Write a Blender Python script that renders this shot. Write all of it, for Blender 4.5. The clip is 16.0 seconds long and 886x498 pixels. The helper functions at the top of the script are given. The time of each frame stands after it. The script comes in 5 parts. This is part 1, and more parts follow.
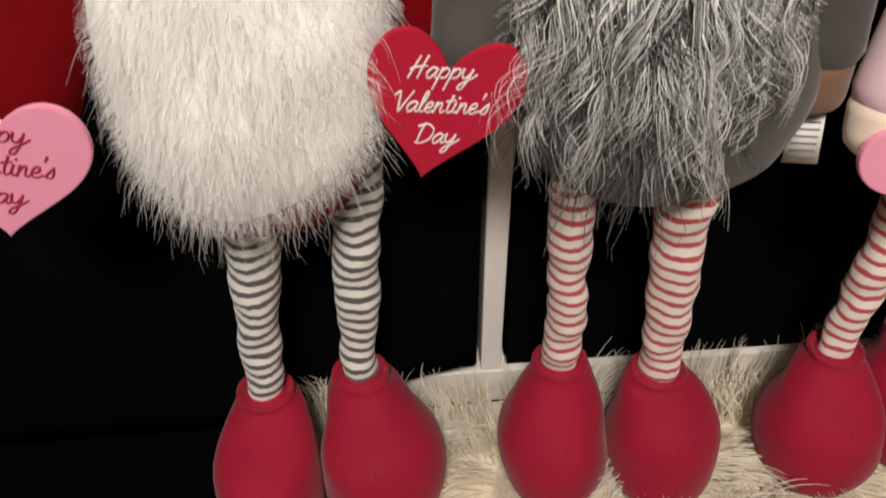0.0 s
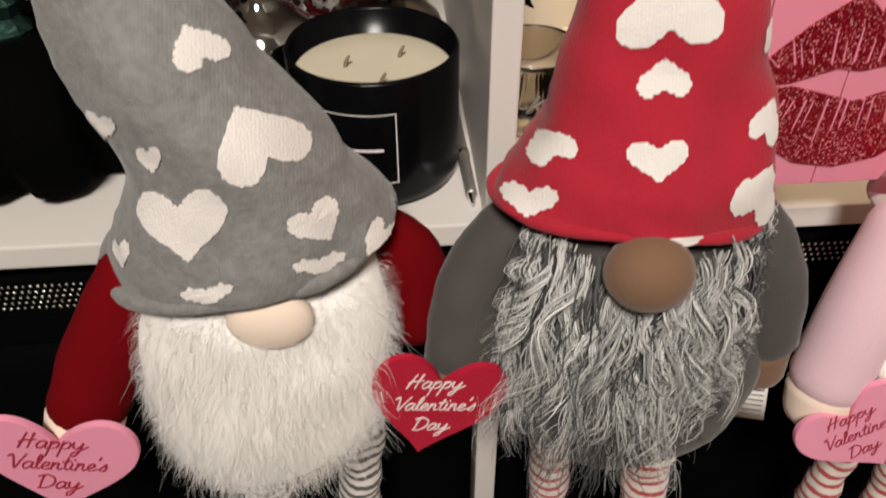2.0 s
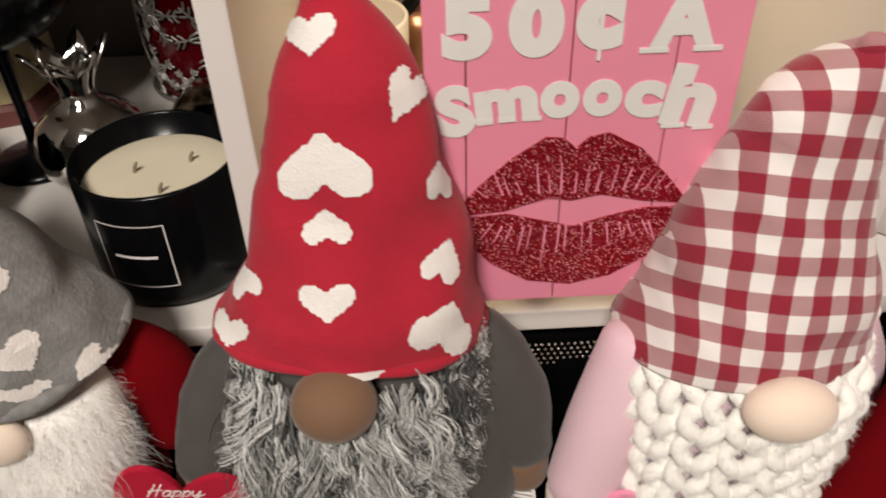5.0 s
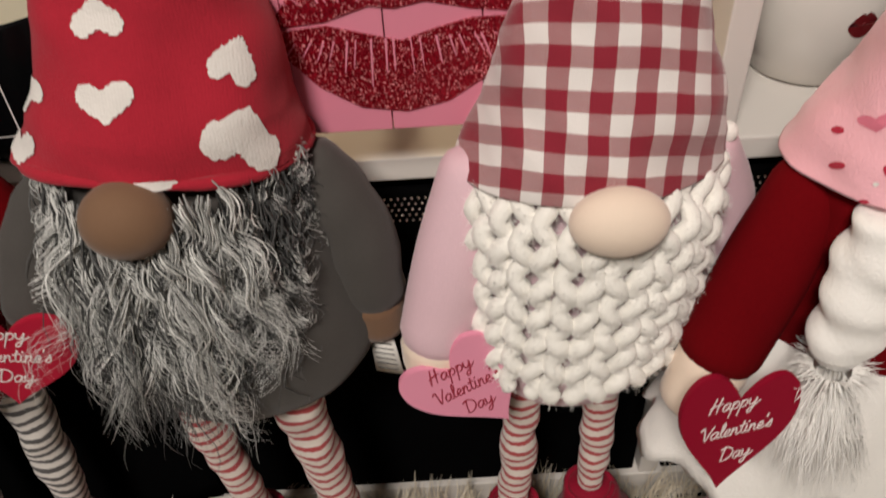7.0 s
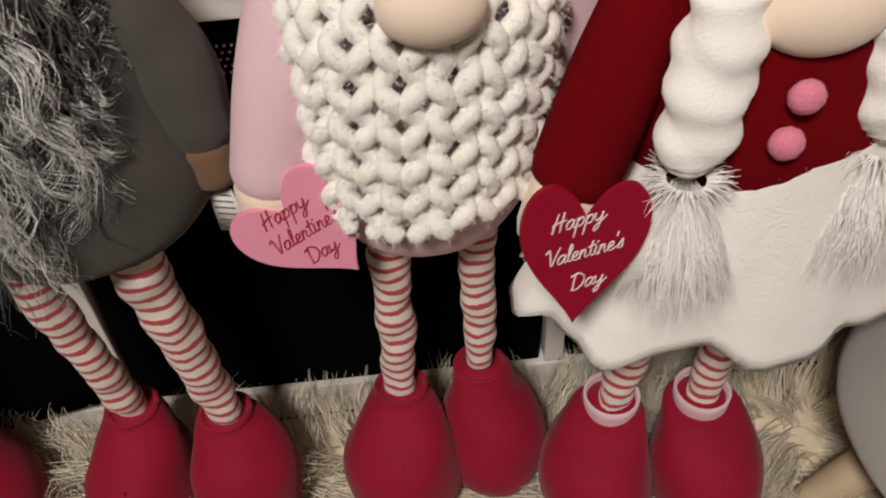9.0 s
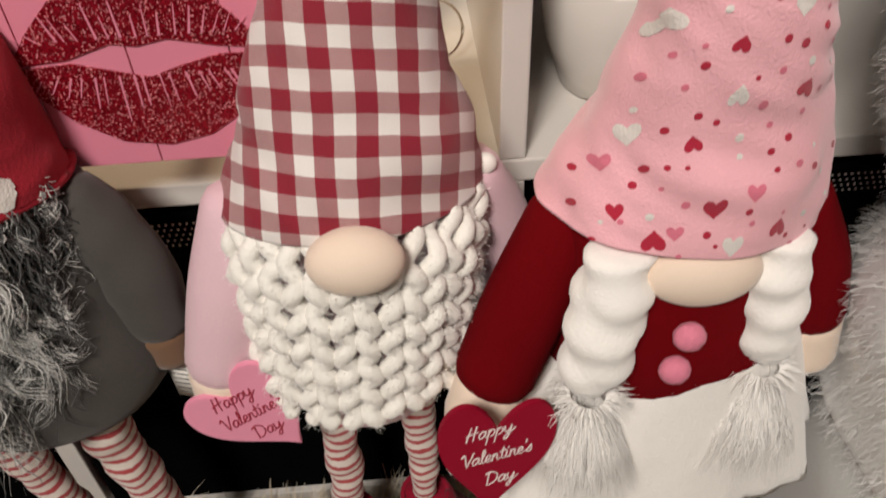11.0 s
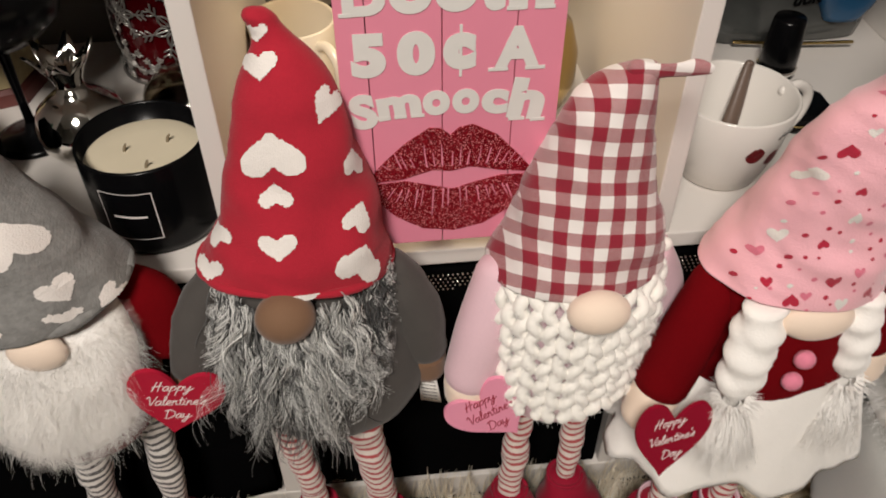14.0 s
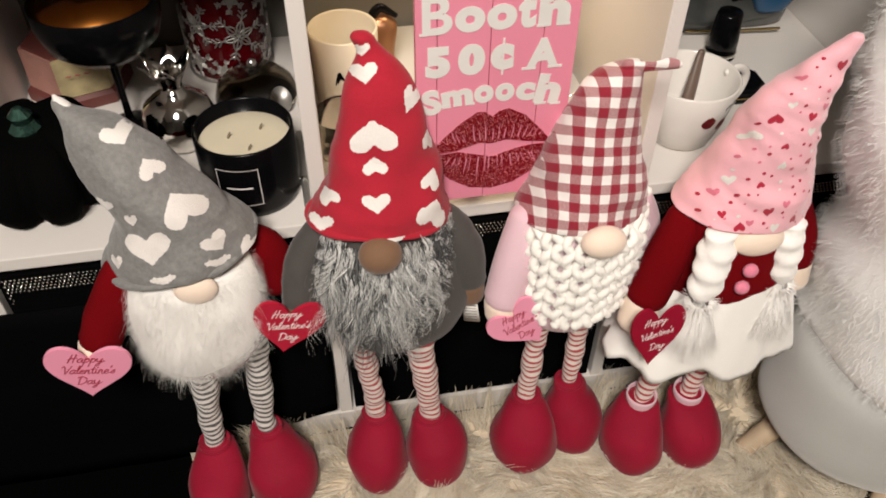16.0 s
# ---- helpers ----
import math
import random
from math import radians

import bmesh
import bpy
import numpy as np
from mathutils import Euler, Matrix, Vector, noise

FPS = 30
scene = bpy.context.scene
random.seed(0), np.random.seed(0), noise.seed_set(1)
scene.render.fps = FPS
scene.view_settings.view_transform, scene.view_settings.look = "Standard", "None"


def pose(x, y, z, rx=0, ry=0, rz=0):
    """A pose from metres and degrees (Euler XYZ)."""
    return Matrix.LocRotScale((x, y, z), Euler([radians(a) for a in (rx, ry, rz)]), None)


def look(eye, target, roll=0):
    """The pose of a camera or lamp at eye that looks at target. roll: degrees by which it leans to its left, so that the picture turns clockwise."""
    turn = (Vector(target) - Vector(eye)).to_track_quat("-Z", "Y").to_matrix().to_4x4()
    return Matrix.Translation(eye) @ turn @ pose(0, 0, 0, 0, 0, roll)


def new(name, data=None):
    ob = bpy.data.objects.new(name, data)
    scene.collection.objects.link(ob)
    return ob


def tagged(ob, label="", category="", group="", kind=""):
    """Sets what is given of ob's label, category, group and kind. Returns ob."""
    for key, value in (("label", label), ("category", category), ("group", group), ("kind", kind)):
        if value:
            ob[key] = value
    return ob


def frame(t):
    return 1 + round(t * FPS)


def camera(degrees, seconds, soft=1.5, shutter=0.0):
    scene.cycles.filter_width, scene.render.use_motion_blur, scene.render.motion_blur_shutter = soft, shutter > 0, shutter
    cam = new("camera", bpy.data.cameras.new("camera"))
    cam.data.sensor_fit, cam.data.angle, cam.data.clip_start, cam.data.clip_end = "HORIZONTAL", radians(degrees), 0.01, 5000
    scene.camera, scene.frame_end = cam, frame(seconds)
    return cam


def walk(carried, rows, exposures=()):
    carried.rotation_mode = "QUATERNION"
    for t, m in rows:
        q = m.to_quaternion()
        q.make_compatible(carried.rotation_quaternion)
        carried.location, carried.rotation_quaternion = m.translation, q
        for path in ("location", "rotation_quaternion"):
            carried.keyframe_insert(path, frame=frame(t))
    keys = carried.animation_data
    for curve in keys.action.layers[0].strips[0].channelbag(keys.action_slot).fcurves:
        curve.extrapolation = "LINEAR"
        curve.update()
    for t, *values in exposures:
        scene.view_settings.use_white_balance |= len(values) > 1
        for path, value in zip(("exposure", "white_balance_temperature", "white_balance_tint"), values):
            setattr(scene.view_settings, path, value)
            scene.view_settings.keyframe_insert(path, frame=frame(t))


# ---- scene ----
cam = camera(56.56, 16.0, 1.8, 0.4)
# seconds, eye x, y, z, heading to the left, look up, lean to the right
PATH = [
    (0.0, -0.0698, -0.4166, 0.5495, -4.48, -42.09, 0.53),
    (0.5, -0.0741, -0.4016, 0.5821, -5.32, -41.45, 0.22),
    (1.0, -0.0687, -0.3928, 0.6240, -4.91, -41.37, 0.18),
    (1.5, -0.0685, -0.3881, 0.6552, -4.72, -40.77, 0.08),
    (2.0, -0.0621, -0.3811, 0.6910, -4.39, -39.93, 0.25),
    (2.5, -0.0470, -0.3720, 0.7265, -3.31, -39.71, 0.65),
    (3.0, -0.0352, -0.3638, 0.7453, -2.70, -39.36, 0.98),
    (3.5, -0.0124, -0.3611, 0.7567, -1.87, -39.03, 1.48),
    (4.0, 0.0161, -0.3612, 0.7626, -1.73, -38.86, 1.46),
    (4.5, 0.0539, -0.3653, 0.7615, -1.70, -39.36, 1.69),
    (4.7, 0.0697, -0.3660, 0.7544, -1.77, -39.20, 1.52),
    (6.8, 0.1842, -0.3946, 0.6876, -0.08, -41.43, 3.22),
    (7.0, 0.1828, -0.3960, 0.6719, -0.25, -41.99, 3.38),
    (7.5, 0.1813, -0.3990, 0.6334, -0.93, -43.06, 3.49),
    (8.0, 0.1775, -0.4110, 0.6011, -2.05, -43.52, 3.18),
    (8.5, 0.2115, -0.4219, 0.5817, -2.20, -43.76, 3.79),
    (8.7, 0.2289, -0.4211, 0.5843, -2.27, -44.31, 4.09),
    (10.8, 0.2831, -0.3908, 0.6803, -3.03, -44.23, 2.57),
    (11.0, 0.2884, -0.3859, 0.6912, -2.80, -43.79, 2.47),
    (11.5, 0.2929, -0.3797, 0.7116, -2.08, -42.85, 2.44),
    (12.0, 0.2905, -0.3787, 0.7434, -1.85, -42.21, 2.14),
    (12.5, 0.2817, -0.3822, 0.7694, -2.07, -41.98, 1.56),
    (13.0, 0.2340, -0.4191, 0.7975, -2.46, -41.75, 1.16),
    (13.5, 0.1604, -0.4517, 0.8200, -3.57, -42.48, 0.84),
    (14.0, 0.1143, -0.4939, 0.8575, -6.05, -43.25, 0.09),
    (14.5, 0.0914, -0.5459, 0.8951, -9.04, -44.16, -0.94),
    (15.0, 0.0508, -0.5927, 0.9328, -9.91, -44.72, -0.81),
    (15.5, 0.0187, -0.6255, 0.9579, -10.65, -45.01, -0.89),
    (16.0, 0.0058, -0.6451, 0.9842, -10.86, -44.98, -0.66),
]


def eye_pose(x, y, z, heading, up, lean):
    h, u = radians(heading), radians(up)
    ahead = Vector((-math.sin(h) * math.cos(u), math.cos(h) * math.cos(u), math.sin(u)))
    eye = Vector((x, y, z))
    return look(eye, eye + ahead, -lean)


walk(cam, [(t, eye_pose(*p)) for t, *p in PATH], [(0.0, 0.12), (1.0, 0.06), (2.5, -0.12), (3.5, -0.15), (4.7, -0.1), (7.0, -0.42), (8.5, -0.33), (11.0, -0.33), (12.5, -0.38), (13.2, -0.44), (13.8, -0.32), (14.5, -0.15), (16.0, 0.05)])

# ---- light ----
world = bpy.data.worlds.new("evening_room")
scene.world = world
world.use_nodes = True
world.node_tree.nodes["Background"].inputs[0].default_value = (1.0, 0.88, 0.74, 1)
world.node_tree.nodes["Background"].inputs[1].default_value = 0.03
lamp = bpy.data.lights.new("ceiling_glow", "AREA")
lamp.shape, lamp.size, lamp.energy, lamp.color = "DISK", 0.45, 54.0, (1.0, 0.92, 0.84)
lamp_ob = new("ceiling_glow", lamp)
lamp_ob.matrix_world = look((-0.22, -1.38, 2.03), (0.15, -0.05, 0.35))
# unseen warm lamp, added under the top board to brighten the middle cube
lamp2 = bpy.data.lights.new("added_cube_fill", "AREA")
lamp2.shape, lamp2.size, lamp2.energy, lamp2.color = "DISK", 0.12, 0.6, (1.0, 0.78, 0.50)
lamp2_ob = new("added_cube_fill", lamp2)
lamp2_ob.matrix_world = look((0.2, 0.2, 0.715), (0.2, 0.22, 0.3))


# ---- materials ----
def rgb(c):
    """A linear colour from an sRGB triple of 0 to 255."""
    return tuple((v / 255 / 12.92 if v / 255 < 0.04045 else ((v / 255 + 0.055) / 1.055) ** 2.4) for v in c) + (1,)


class Net:
    """Short calls for a node tree."""

    def __init__(self, name):
        self.m = bpy.data.materials.new(name)
        self.m.use_nodes = True
        self.t = self.m.node_tree
        self.b = self.t.nodes["Principled BSDF"]

    def add(self, kind, **values):
        n = self.t.nodes.new(kind)
        for k, v in values.items():
            if k in ("operation", "blend_type", "data_type", "wave_type", "bands_direction", "feature", "distance", "noise_dimensions"):
                if k == "operation":
                    n.operation = v
                elif k == "blend_type":
                    n.blend_type = v
                elif k == "data_type":
                    n.data_type = v
                elif k == "wave_type":
                    n.wave_type = v
                elif k == "bands_direction":
                    n.bands_direction = v
                elif k == "feature":
                    n.feature = v
            else:
                n.inputs[k].default_value = v
        return n

    def link(self, a, b):
        self.t.links.new(a, b)

    def math(self, op, a, b=None):
        n = self.add("ShaderNodeMath", operation=op)
        for i, v in enumerate((a, b)):
            if v is None:
                continue
            if isinstance(v, (int, float)):
                n.inputs[i].default_value = v
            else:
                self.link(v, n.inputs[i])
        return n.outputs[0]

    def mix(self, fac, a, b, blend="MIX"):
        n = self.add("ShaderNodeMix", data_type="RGBA", blend_type=blend)
        for i, v in ((0, fac), (6, a), (7, b)):
            if isinstance(v, (int, float, tuple)):
                n.inputs[i].default_value = v
            else:
                self.link(v, n.inputs[i])
        return n.outputs[2]

    def noise(self, scale, detail=4.0, coord="Object"):
        n = self.add("ShaderNodeTexNoise", Scale=scale, Detail=detail)
        c = self.add("ShaderNodeTexCoord")
        self.link(c.outputs[coord], n.inputs["Vector"])
        return n.outputs[0]

    def axes(self, coord="Object"):
        c, s = self.add("ShaderNodeTexCoord"), self.add("ShaderNodeSeparateXYZ")
        self.link(c.outputs[coord], s.inputs[0])
        return s.outputs

    def bump(self, height, strength, distance=0.001):
        n = self.add("ShaderNodeBump", Strength=strength, Distance=distance)
        self.link(height, n.inputs["Height"])
        self.link(n.outputs[0], self.b.inputs["Normal"])

    def finish(self, colour, rough=0.8, metal=0.0, sheen=0.0, spec=None):
        if spec is not None:
            self.b.inputs["Specular IOR Level"].default_value = spec
        if isinstance(colour, tuple):
            self.b.inputs["Base Color"].default_value = colour
        else:
            self.link(colour, self.b.inputs["Base Color"])
        self.b.inputs["Roughness"].default_value = rough
        self.b.inputs["Metallic"].default_value = metal
        self.b.inputs["Sheen Weight"].default_value = sheen
        return self.m


def cloth(name, c, vary=0.25, weave=900.0, bump=0.25, rough=0.85, sheen=0.25, large=14.0, spec=0.2, rib=0.0):
    """A woven or felted cloth: two scales of colour and a fine relief."""
    k = Net(name)
    dark = tuple(v * (1 - vary) for v in c[:3]) + (1,)
    light = tuple(min(1, v * (1 + vary * 0.5)) for v in c[:3]) + (1,)
    a = k.mix(k.noise(large, 3), dark, light)
    b = k.mix(0.35, a, k.mix(k.noise(weave * 0.6, 2), dark, light))
    relief = k.math("ADD", k.noise(weave, 2), k.math("MULTIPLY", k.noise(40, 3), 2.0))
    if rib:
        x, y, z = k.axes()
        wale = k.math("SINE", k.math("MULTIPLY", x, 6.283 / rib))
        course = k.math("SINE", k.math("MULTIPLY", k.math("ADD", z, k.math("MULTIPLY", y, 0.5)), 6.283 / (rib * 0.8)))
        knit = k.math("ADD", wale, k.math("MULTIPLY", course, 0.5))
        relief = k.math("ADD", relief, k.math("MULTIPLY", knit, 0.04))
        b = k.mix(k.math("MULTIPLY", k.math("ADD", knit, 1.5), 0.02), b, (0.25, 0.25, 0.25, 1), "MULTIPLY")
    k.bump(relief, bump)
    return k.finish(b, rough, 0, sheen, spec)


def plain(name, c, rough=0.5, metal=0.0, vary=0.12, scale=20.0, bump=0.05, bscale=300.0, coat=0.0, spec=0.5):
    k = Net(name)
    dark = tuple(v * (1 - vary) for v in c[:3]) + (1,)
    a = k.mix(k.noise(scale, 5), dark, c)
    k.bump(k.noise(bscale, 3), bump)
    k.b.inputs["Coat Weight"].default_value = coat
    return k.finish(a, rough, metal, 0.0, spec)


def striped(name, c1, c2, period, duty, wobble=0.25):
    """Knitted stripes across a sock, with a little waviness and rib."""
    k = Net(name)
    x, y, z = k.axes()
    n = k.noise(70, 2)
    n2 = k.noise(26, 2)
    s = k.math("ADD", k.math("DIVIDE", z, period), k.math("MULTIPLY", k.math("ADD", n, n2), wobble * 2))
    f = k.math("FRACT", s)
    tri_ = k.math("ABSOLUTE", k.math("SUBTRACT", f, 0.5))
    edge = k.math("MULTIPLY", k.math("SUBTRACT", duty / 2, tri_), 14.0)
    fac = k.add("ShaderNodeClamp")
    k.link(k.math("ADD", edge, 0.5), fac.inputs[0])
    fine = k.noise(1200, 2)
    base = k.mix(fac.outputs[0], c1, c2)
    base = k.mix(k.math("MULTIPLY", fine, 0.25), base, (0.3, 0.26, 0.24, 1), "MULTIPLY")
    k.bump(k.math("ADD", fine, k.math("MULTIPLY", n, 3.0)), 0.35)
    return k.finish(base, 0.9, 0, 0.2)


def gingham(name, c, white, size):
    """Woven checks laid flat on x and an axis tilted to the camera's view, with a twill in the half-tone squares."""
    k = Net(name)
    x, y, z = k.axes()
    z = k.math("ADD", k.math("MULTIPLY", z, 0.86), k.math("MULTIPLY", y, 0.5))
    n = k.noise(24, 2)
    wob = k.math("MULTIPLY", k.math("SUBTRACT", n, 0.5), 0.22)

    def band(v, shift):
        f = k.math("FRACT", k.math("ADD", k.math("ADD", k.math("DIVIDE", v, 2 * size), shift), wob))
        return k.math("GREATER_THAN", f, 0.5)

    a, b = band(k.math("ADD", x, k.math("MULTIPLY", z, -0.05)), 0.1), band(k.math("ADD", z, k.math("MULTIPLY", x, 0.10)), 0.25)
    both, one = k.math("MULTIPLY", a, b), k.math("ABSOLUTE", k.math("SUBTRACT", a, b))
    twill = k.math("FRACT", k.math("DIVIDE", k.math("ADD", x, z), 0.0011))
    half = k.math("ADD", k.math("ADD", 0.60, k.math("MULTIPLY", a, 0.08)), k.math("MULTIPLY", k.math("GREATER_THAN", twill, 0.5), 0.2))
    fac = k.math("ADD", both, k.math("MULTIPLY", one, half))
    col = k.mix(fac, white, c)
    col = k.mix(k.math("MULTIPLY", k.noise(1500, 2), 0.3), col, (0.75, 0.70, 0.70, 1), "MULTIPLY")
    k.bump(k.math("ADD", k.noise(1500, 2), k.math("MULTIPLY", k.noise(60, 3), 2.5)), 0.3)
    return k.finish(col, 0.85, 0, 0.2)


def hair(name, stops, rough=0.6):
    """Strands that differ one by one from the first colour to the last."""
    k = Net(name)
    g = k.add("ShaderNodeNewGeometry")
    r = k.add("ShaderNodeValToRGB")
    e = r.color_ramp.elements
    e[0].position, e[0].color = stops[0]
    e[1].position, e[1].color = stops[-1]
    for p, c in stops[1:-1]:
        q = e.new(p)
        q.color = c
    k.link(g.outputs["Random Per Island"], r.inputs[0])
    return k.finish(r.outputs[0], rough, 0, 0.15)


def glitter(name, c, bright):
    k = Net(name)
    v = k.add("ShaderNodeTexVoronoi", Scale=1400.0)
    co = k.add("ShaderNodeTexCoord")
    k.link(co.outputs["Object"], v.inputs["Vector"])
    s = k.add("ShaderNodeSeparateColor")
    k.link(v.outputs["Color"], s.inputs[0])
    spark = k.math("GREATER_THAN", s.outputs[0], 0.86)
    col = k.mix(spark, k.mix(s.outputs[1], c, tuple(x * 0.35 for x in c[:3]) + (1,)), bright)
    k.link(k.math("MULTIPLY", s.outputs[2], 0.8), k.b.inputs["Metallic"])
    k.bump(s.outputs[1], 0.9, 0.002)
    return k.finish(col, 0.32)


def glass(name, c=(1, 1, 1, 1), rough=0.02):
    k = Net(name)
    k.b.inputs["Transmission Weight"].default_value = 1.0
    k.b.inputs["IOR"].default_value = 1.45
    return k.finish(c, rough)


M_WHITE = plain("white_laminate", (0.74, 0.70, 0.66, 1), 0.42, 0, 0.06, 9, 0.03, 220)
M_WALL = plain("wall_paint", (0.22, 0.21, 0.19, 1), 0.75, 0, 0.10, 4, 0.08, 260)
M_CEIL = plain("ceiling_paint", (0.75, 0.73, 0.70, 1), 0.8, 0, 0.06, 3, 0.08, 200)
M_FLOOR = plain("dark_floor", (0.0022, 0.0022, 0.0022, 1), 0.95, 0, 0.4, 6, 0.1, 80, 0.0, 0.0)
M_BLACKFAB = cloth("black_box_cloth", (0.003, 0.003, 0.0032, 1), 0.4, 700, 0.25, 1.0, 0.0, 14, 0.0)
M_STUD = plain("silver_stud", (0.75, 0.70, 0.62, 1), 0.22, 1.0, 0.2, 60)
M_GREYKNIT = cloth("grey_knit", (0.25, 0.245, 0.235, 1), 0.55, 420, 0.7, 0.95, 0.2, 170, 0.2, 0.0014)
M_WHITEKNIT = cloth("cream_knit", (0.80, 0.75, 0.71, 1), 0.12, 800, 0.5, 0.95, 0.2, 90, 0.2, 0.0014)
M_REDKNIT = cloth("red_knit", (0.42, 0.018, 0.036, 1), 0.22, 800, 0.45, 0.95, 0.1, 60, 0.2, 0.0014)
M_GREYFAB = cloth("charcoal_jersey", (0.072, 0.065, 0.060, 1), 0.22, 900, 0.2, 0.92, 0.15)
M_DKRED = cloth("dark_red_velour", (0.15, 0.0015, 0.004, 1), 0.35, 900, 0.2, 0.95, 0.0, 14, 0.08)
M_SHOE = cloth("crimson_jersey", (0.30, 0.004, 0.026, 1), 0.45, 900, 0.25, 0.75, 0.1, 24)
M_PINKFAB = cloth("pale_pink_jersey", (0.76, 0.52, 0.58, 1), 0.12, 900, 0.2, 0.9, 0.2)
M_SKIN = cloth("peach_jersey", (0.86, 0.70, 0.57, 1), 0.07, 1100, 0.12, 0.85, 0.3)
M_BROWN = cloth("brown_jersey", (0.19, 0.105, 0.06, 1), 0.12, 1100, 0.15, 0.8, 0.2)
M_CREAM = cloth("chunky_white_yarn", (0.92, 0.89, 0.83, 1), 0.06, 700, 0.5, 0.95, 0.4)
M_SKIRT = cloth("white_fleece", (0.92, 0.89, 0.85, 1), 0.05, 600, 0.5, 0.95, 0.4)
M_PINKHAT = cloth("pink_fleece", (0.90, 0.47, 0.53, 1), 0.10, 800, 0.5, 0.95, 0.3, 40)
M_ROSE = cloth("rose_print", (0.45, 0.02, 0.05, 1), 0.2, 800, 0.3)
M_MIDPINK = cloth("mid_pink_print", (0.72, 0.19, 0.27, 1), 0.2, 800, 0.3)
M_POM = cloth("pink_pompom", (0.78, 0.24, 0.34, 1), 0.2, 700, 0.8, 0.95, 0.1)
M_SOCKR = striped("red_stripe_sock", (0.86, 0.77, 0.71, 1), (0.50, 0.06, 0.07, 1), 0.0098, 0.38)
M_SOCKG = striped("grey_stripe_sock", (0.84, 0.80, 0.76, 1), (0.09, 0.085, 0.085, 1), 0.0092, 0.44)
M_GING = gingham("red_gingham", (0.27, 0.008, 0.026, 1), (0.85, 0.80, 0.77, 1), 0.0090)
M_WHITEHAIR = hair("white_fur", [(0.0, (0.90, 0.87, 0.83, 1)), (0.5, (0.93, 0.905, 0.87, 1)), (1.0, (0.95, 0.93, 0.90, 1))])
M_GREYHAIR = hair("grey_wavy_hair", [(0.0, (0.22, 0.22, 0.22, 1)), (0.4, (0.60, 0.60, 0.58, 1)), (1.0, (0.90, 0.89, 0.86, 1))], 0.45)
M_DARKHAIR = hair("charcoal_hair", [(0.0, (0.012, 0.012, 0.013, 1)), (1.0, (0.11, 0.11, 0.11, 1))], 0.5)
M_RUGHAIR = hair("cream_shag", [(0.0, (0.78, 0.66, 0.48, 1)), (0.5, (0.90, 0.81, 0.65, 1)), (1.0, (0.95, 0.90, 0.79, 1))], 0.7)
M_RUGBASE = cloth("rug_backing", (0.78, 0.66, 0.50, 1), 0.4, 300, 0.6)
M_THROWHAIR = hair("grey_plush_fur", [(0.0, (0.86, 0.85, 0.84, 1)), (0.5, (0.91, 0.90, 0.89, 1)), (1.0, (0.94, 0.93, 0.92, 1))], 0.7)
M_THROW = cloth("grey_plush", (0.90, 0.89, 0.88, 1), 0.08, 300, 0.6, 0.95, 0.4)
M_VELVET = cloth("grey_velvet", (0.50, 0.50, 0.48, 1), 0.25, 900, 0.2, 0.7, 0.5, 7)
M_WOOD = plain("pale_wood", (0.58, 0.44, 0.30, 1), 0.5, 0, 0.3, 30, 0.1, 150)
M_CARDRED = plain("red_card", (0.46, 0.012, 0.04, 1), 0.6, 0, 0.08, spec=0.2)
M_CARDPINK = plain("pink_card", (0.84, 0.32, 0.45, 1), 0.6, 0, 0.08, spec=0.2)
M_CARDDARK = plain("deep_red_card", (0.29, 0.004, 0.024, 1), 0.6, 0, 0.08, spec=0.15)
M_INKWHITE = plain("white_ink", (0.85, 0.78, 0.76, 1), 0.6, 0, 0.05)
M_INKRED = plain("red_ink", (0.38, 0.02, 0.045, 1), 0.6, 0, 0.1)
M_BLACK = plain("black_gloss", (0.003, 0.003, 0.0035, 1), 0.22, 0, 0.2, 30, 0.02, 300, 0.0, 0.18)
M_WAX = plain("cream_wax", (0.72, 0.64, 0.48, 1), 0.45, 0, 0.12, 40, 0.15, 60)
M_WICK = plain("wick", (0.25, 0.20, 0.13, 1), 0.9)
M_SILVER = plain("chrome", (0.86, 0.84, 0.80, 1), 0.06, 1.0, 0.05)
M_COPPER = plain("copper_lining", (0.80, 0.30, 0.06, 1), 0.22, 1.0, 0.25, 30)
M_REDGLASS = plain("red_glass", (0.11, 0.002, 0.005, 1), 0.12, 0, 0.4, 18)
M_PEWTER = plain("glittered_pewter", (0.55, 0.53, 0.50, 1), 0.38, 0.8, 0.3, 120, 0.4, 700)
M_SMOKE = glass("smoked_glass", (0.55, 0.50, 0.42, 1), 0.05)
M_CLEAR = glass("clear_glass", (0.96, 0.93, 0.86, 1), 0.03)
M_MUG = plain("white_ceramic", (0.78, 0.74, 0.69, 1), 0.18, 0, 0.04, 10, 0.01, 60, 0.3)
M_CREAMMUG = plain("cream_ceramic", (0.74, 0.66, 0.52, 1), 0.25, 0, 0.05, 10, 0.01, 60, 0.2)
M_GOLD = plain("antique_gold", (0.55, 0.40, 0.16, 1), 0.2, 1.0, 0.3, 14)
M_VELVETBLK = cloth("black_velvet", (0.002, 0.002, 0.002, 1), 0.3, 900, 0.2, 1.0, 0.0, 14, 0.02)
M_EMERALD = plain("iridescent_green", (0.30, 0.66, 0.55, 1), 0.10, 0.95, 0.9, 110, 0.9, 120)
M_PINKSIGN = plain("pink_painted_board", (0.78, 0.26, 0.36, 1), 0.5, 0, 0.06, 12, 0.05, 180)
M_SIGNWHITE = plain("silver_white_foil", (0.86, 0.84, 0.80, 1), 0.35, 0.12, 0.12, 60, 0.05, 200)
M_GROOVE = plain("pink_groove", (0.34, 0.09, 0.14, 1), 0.8)
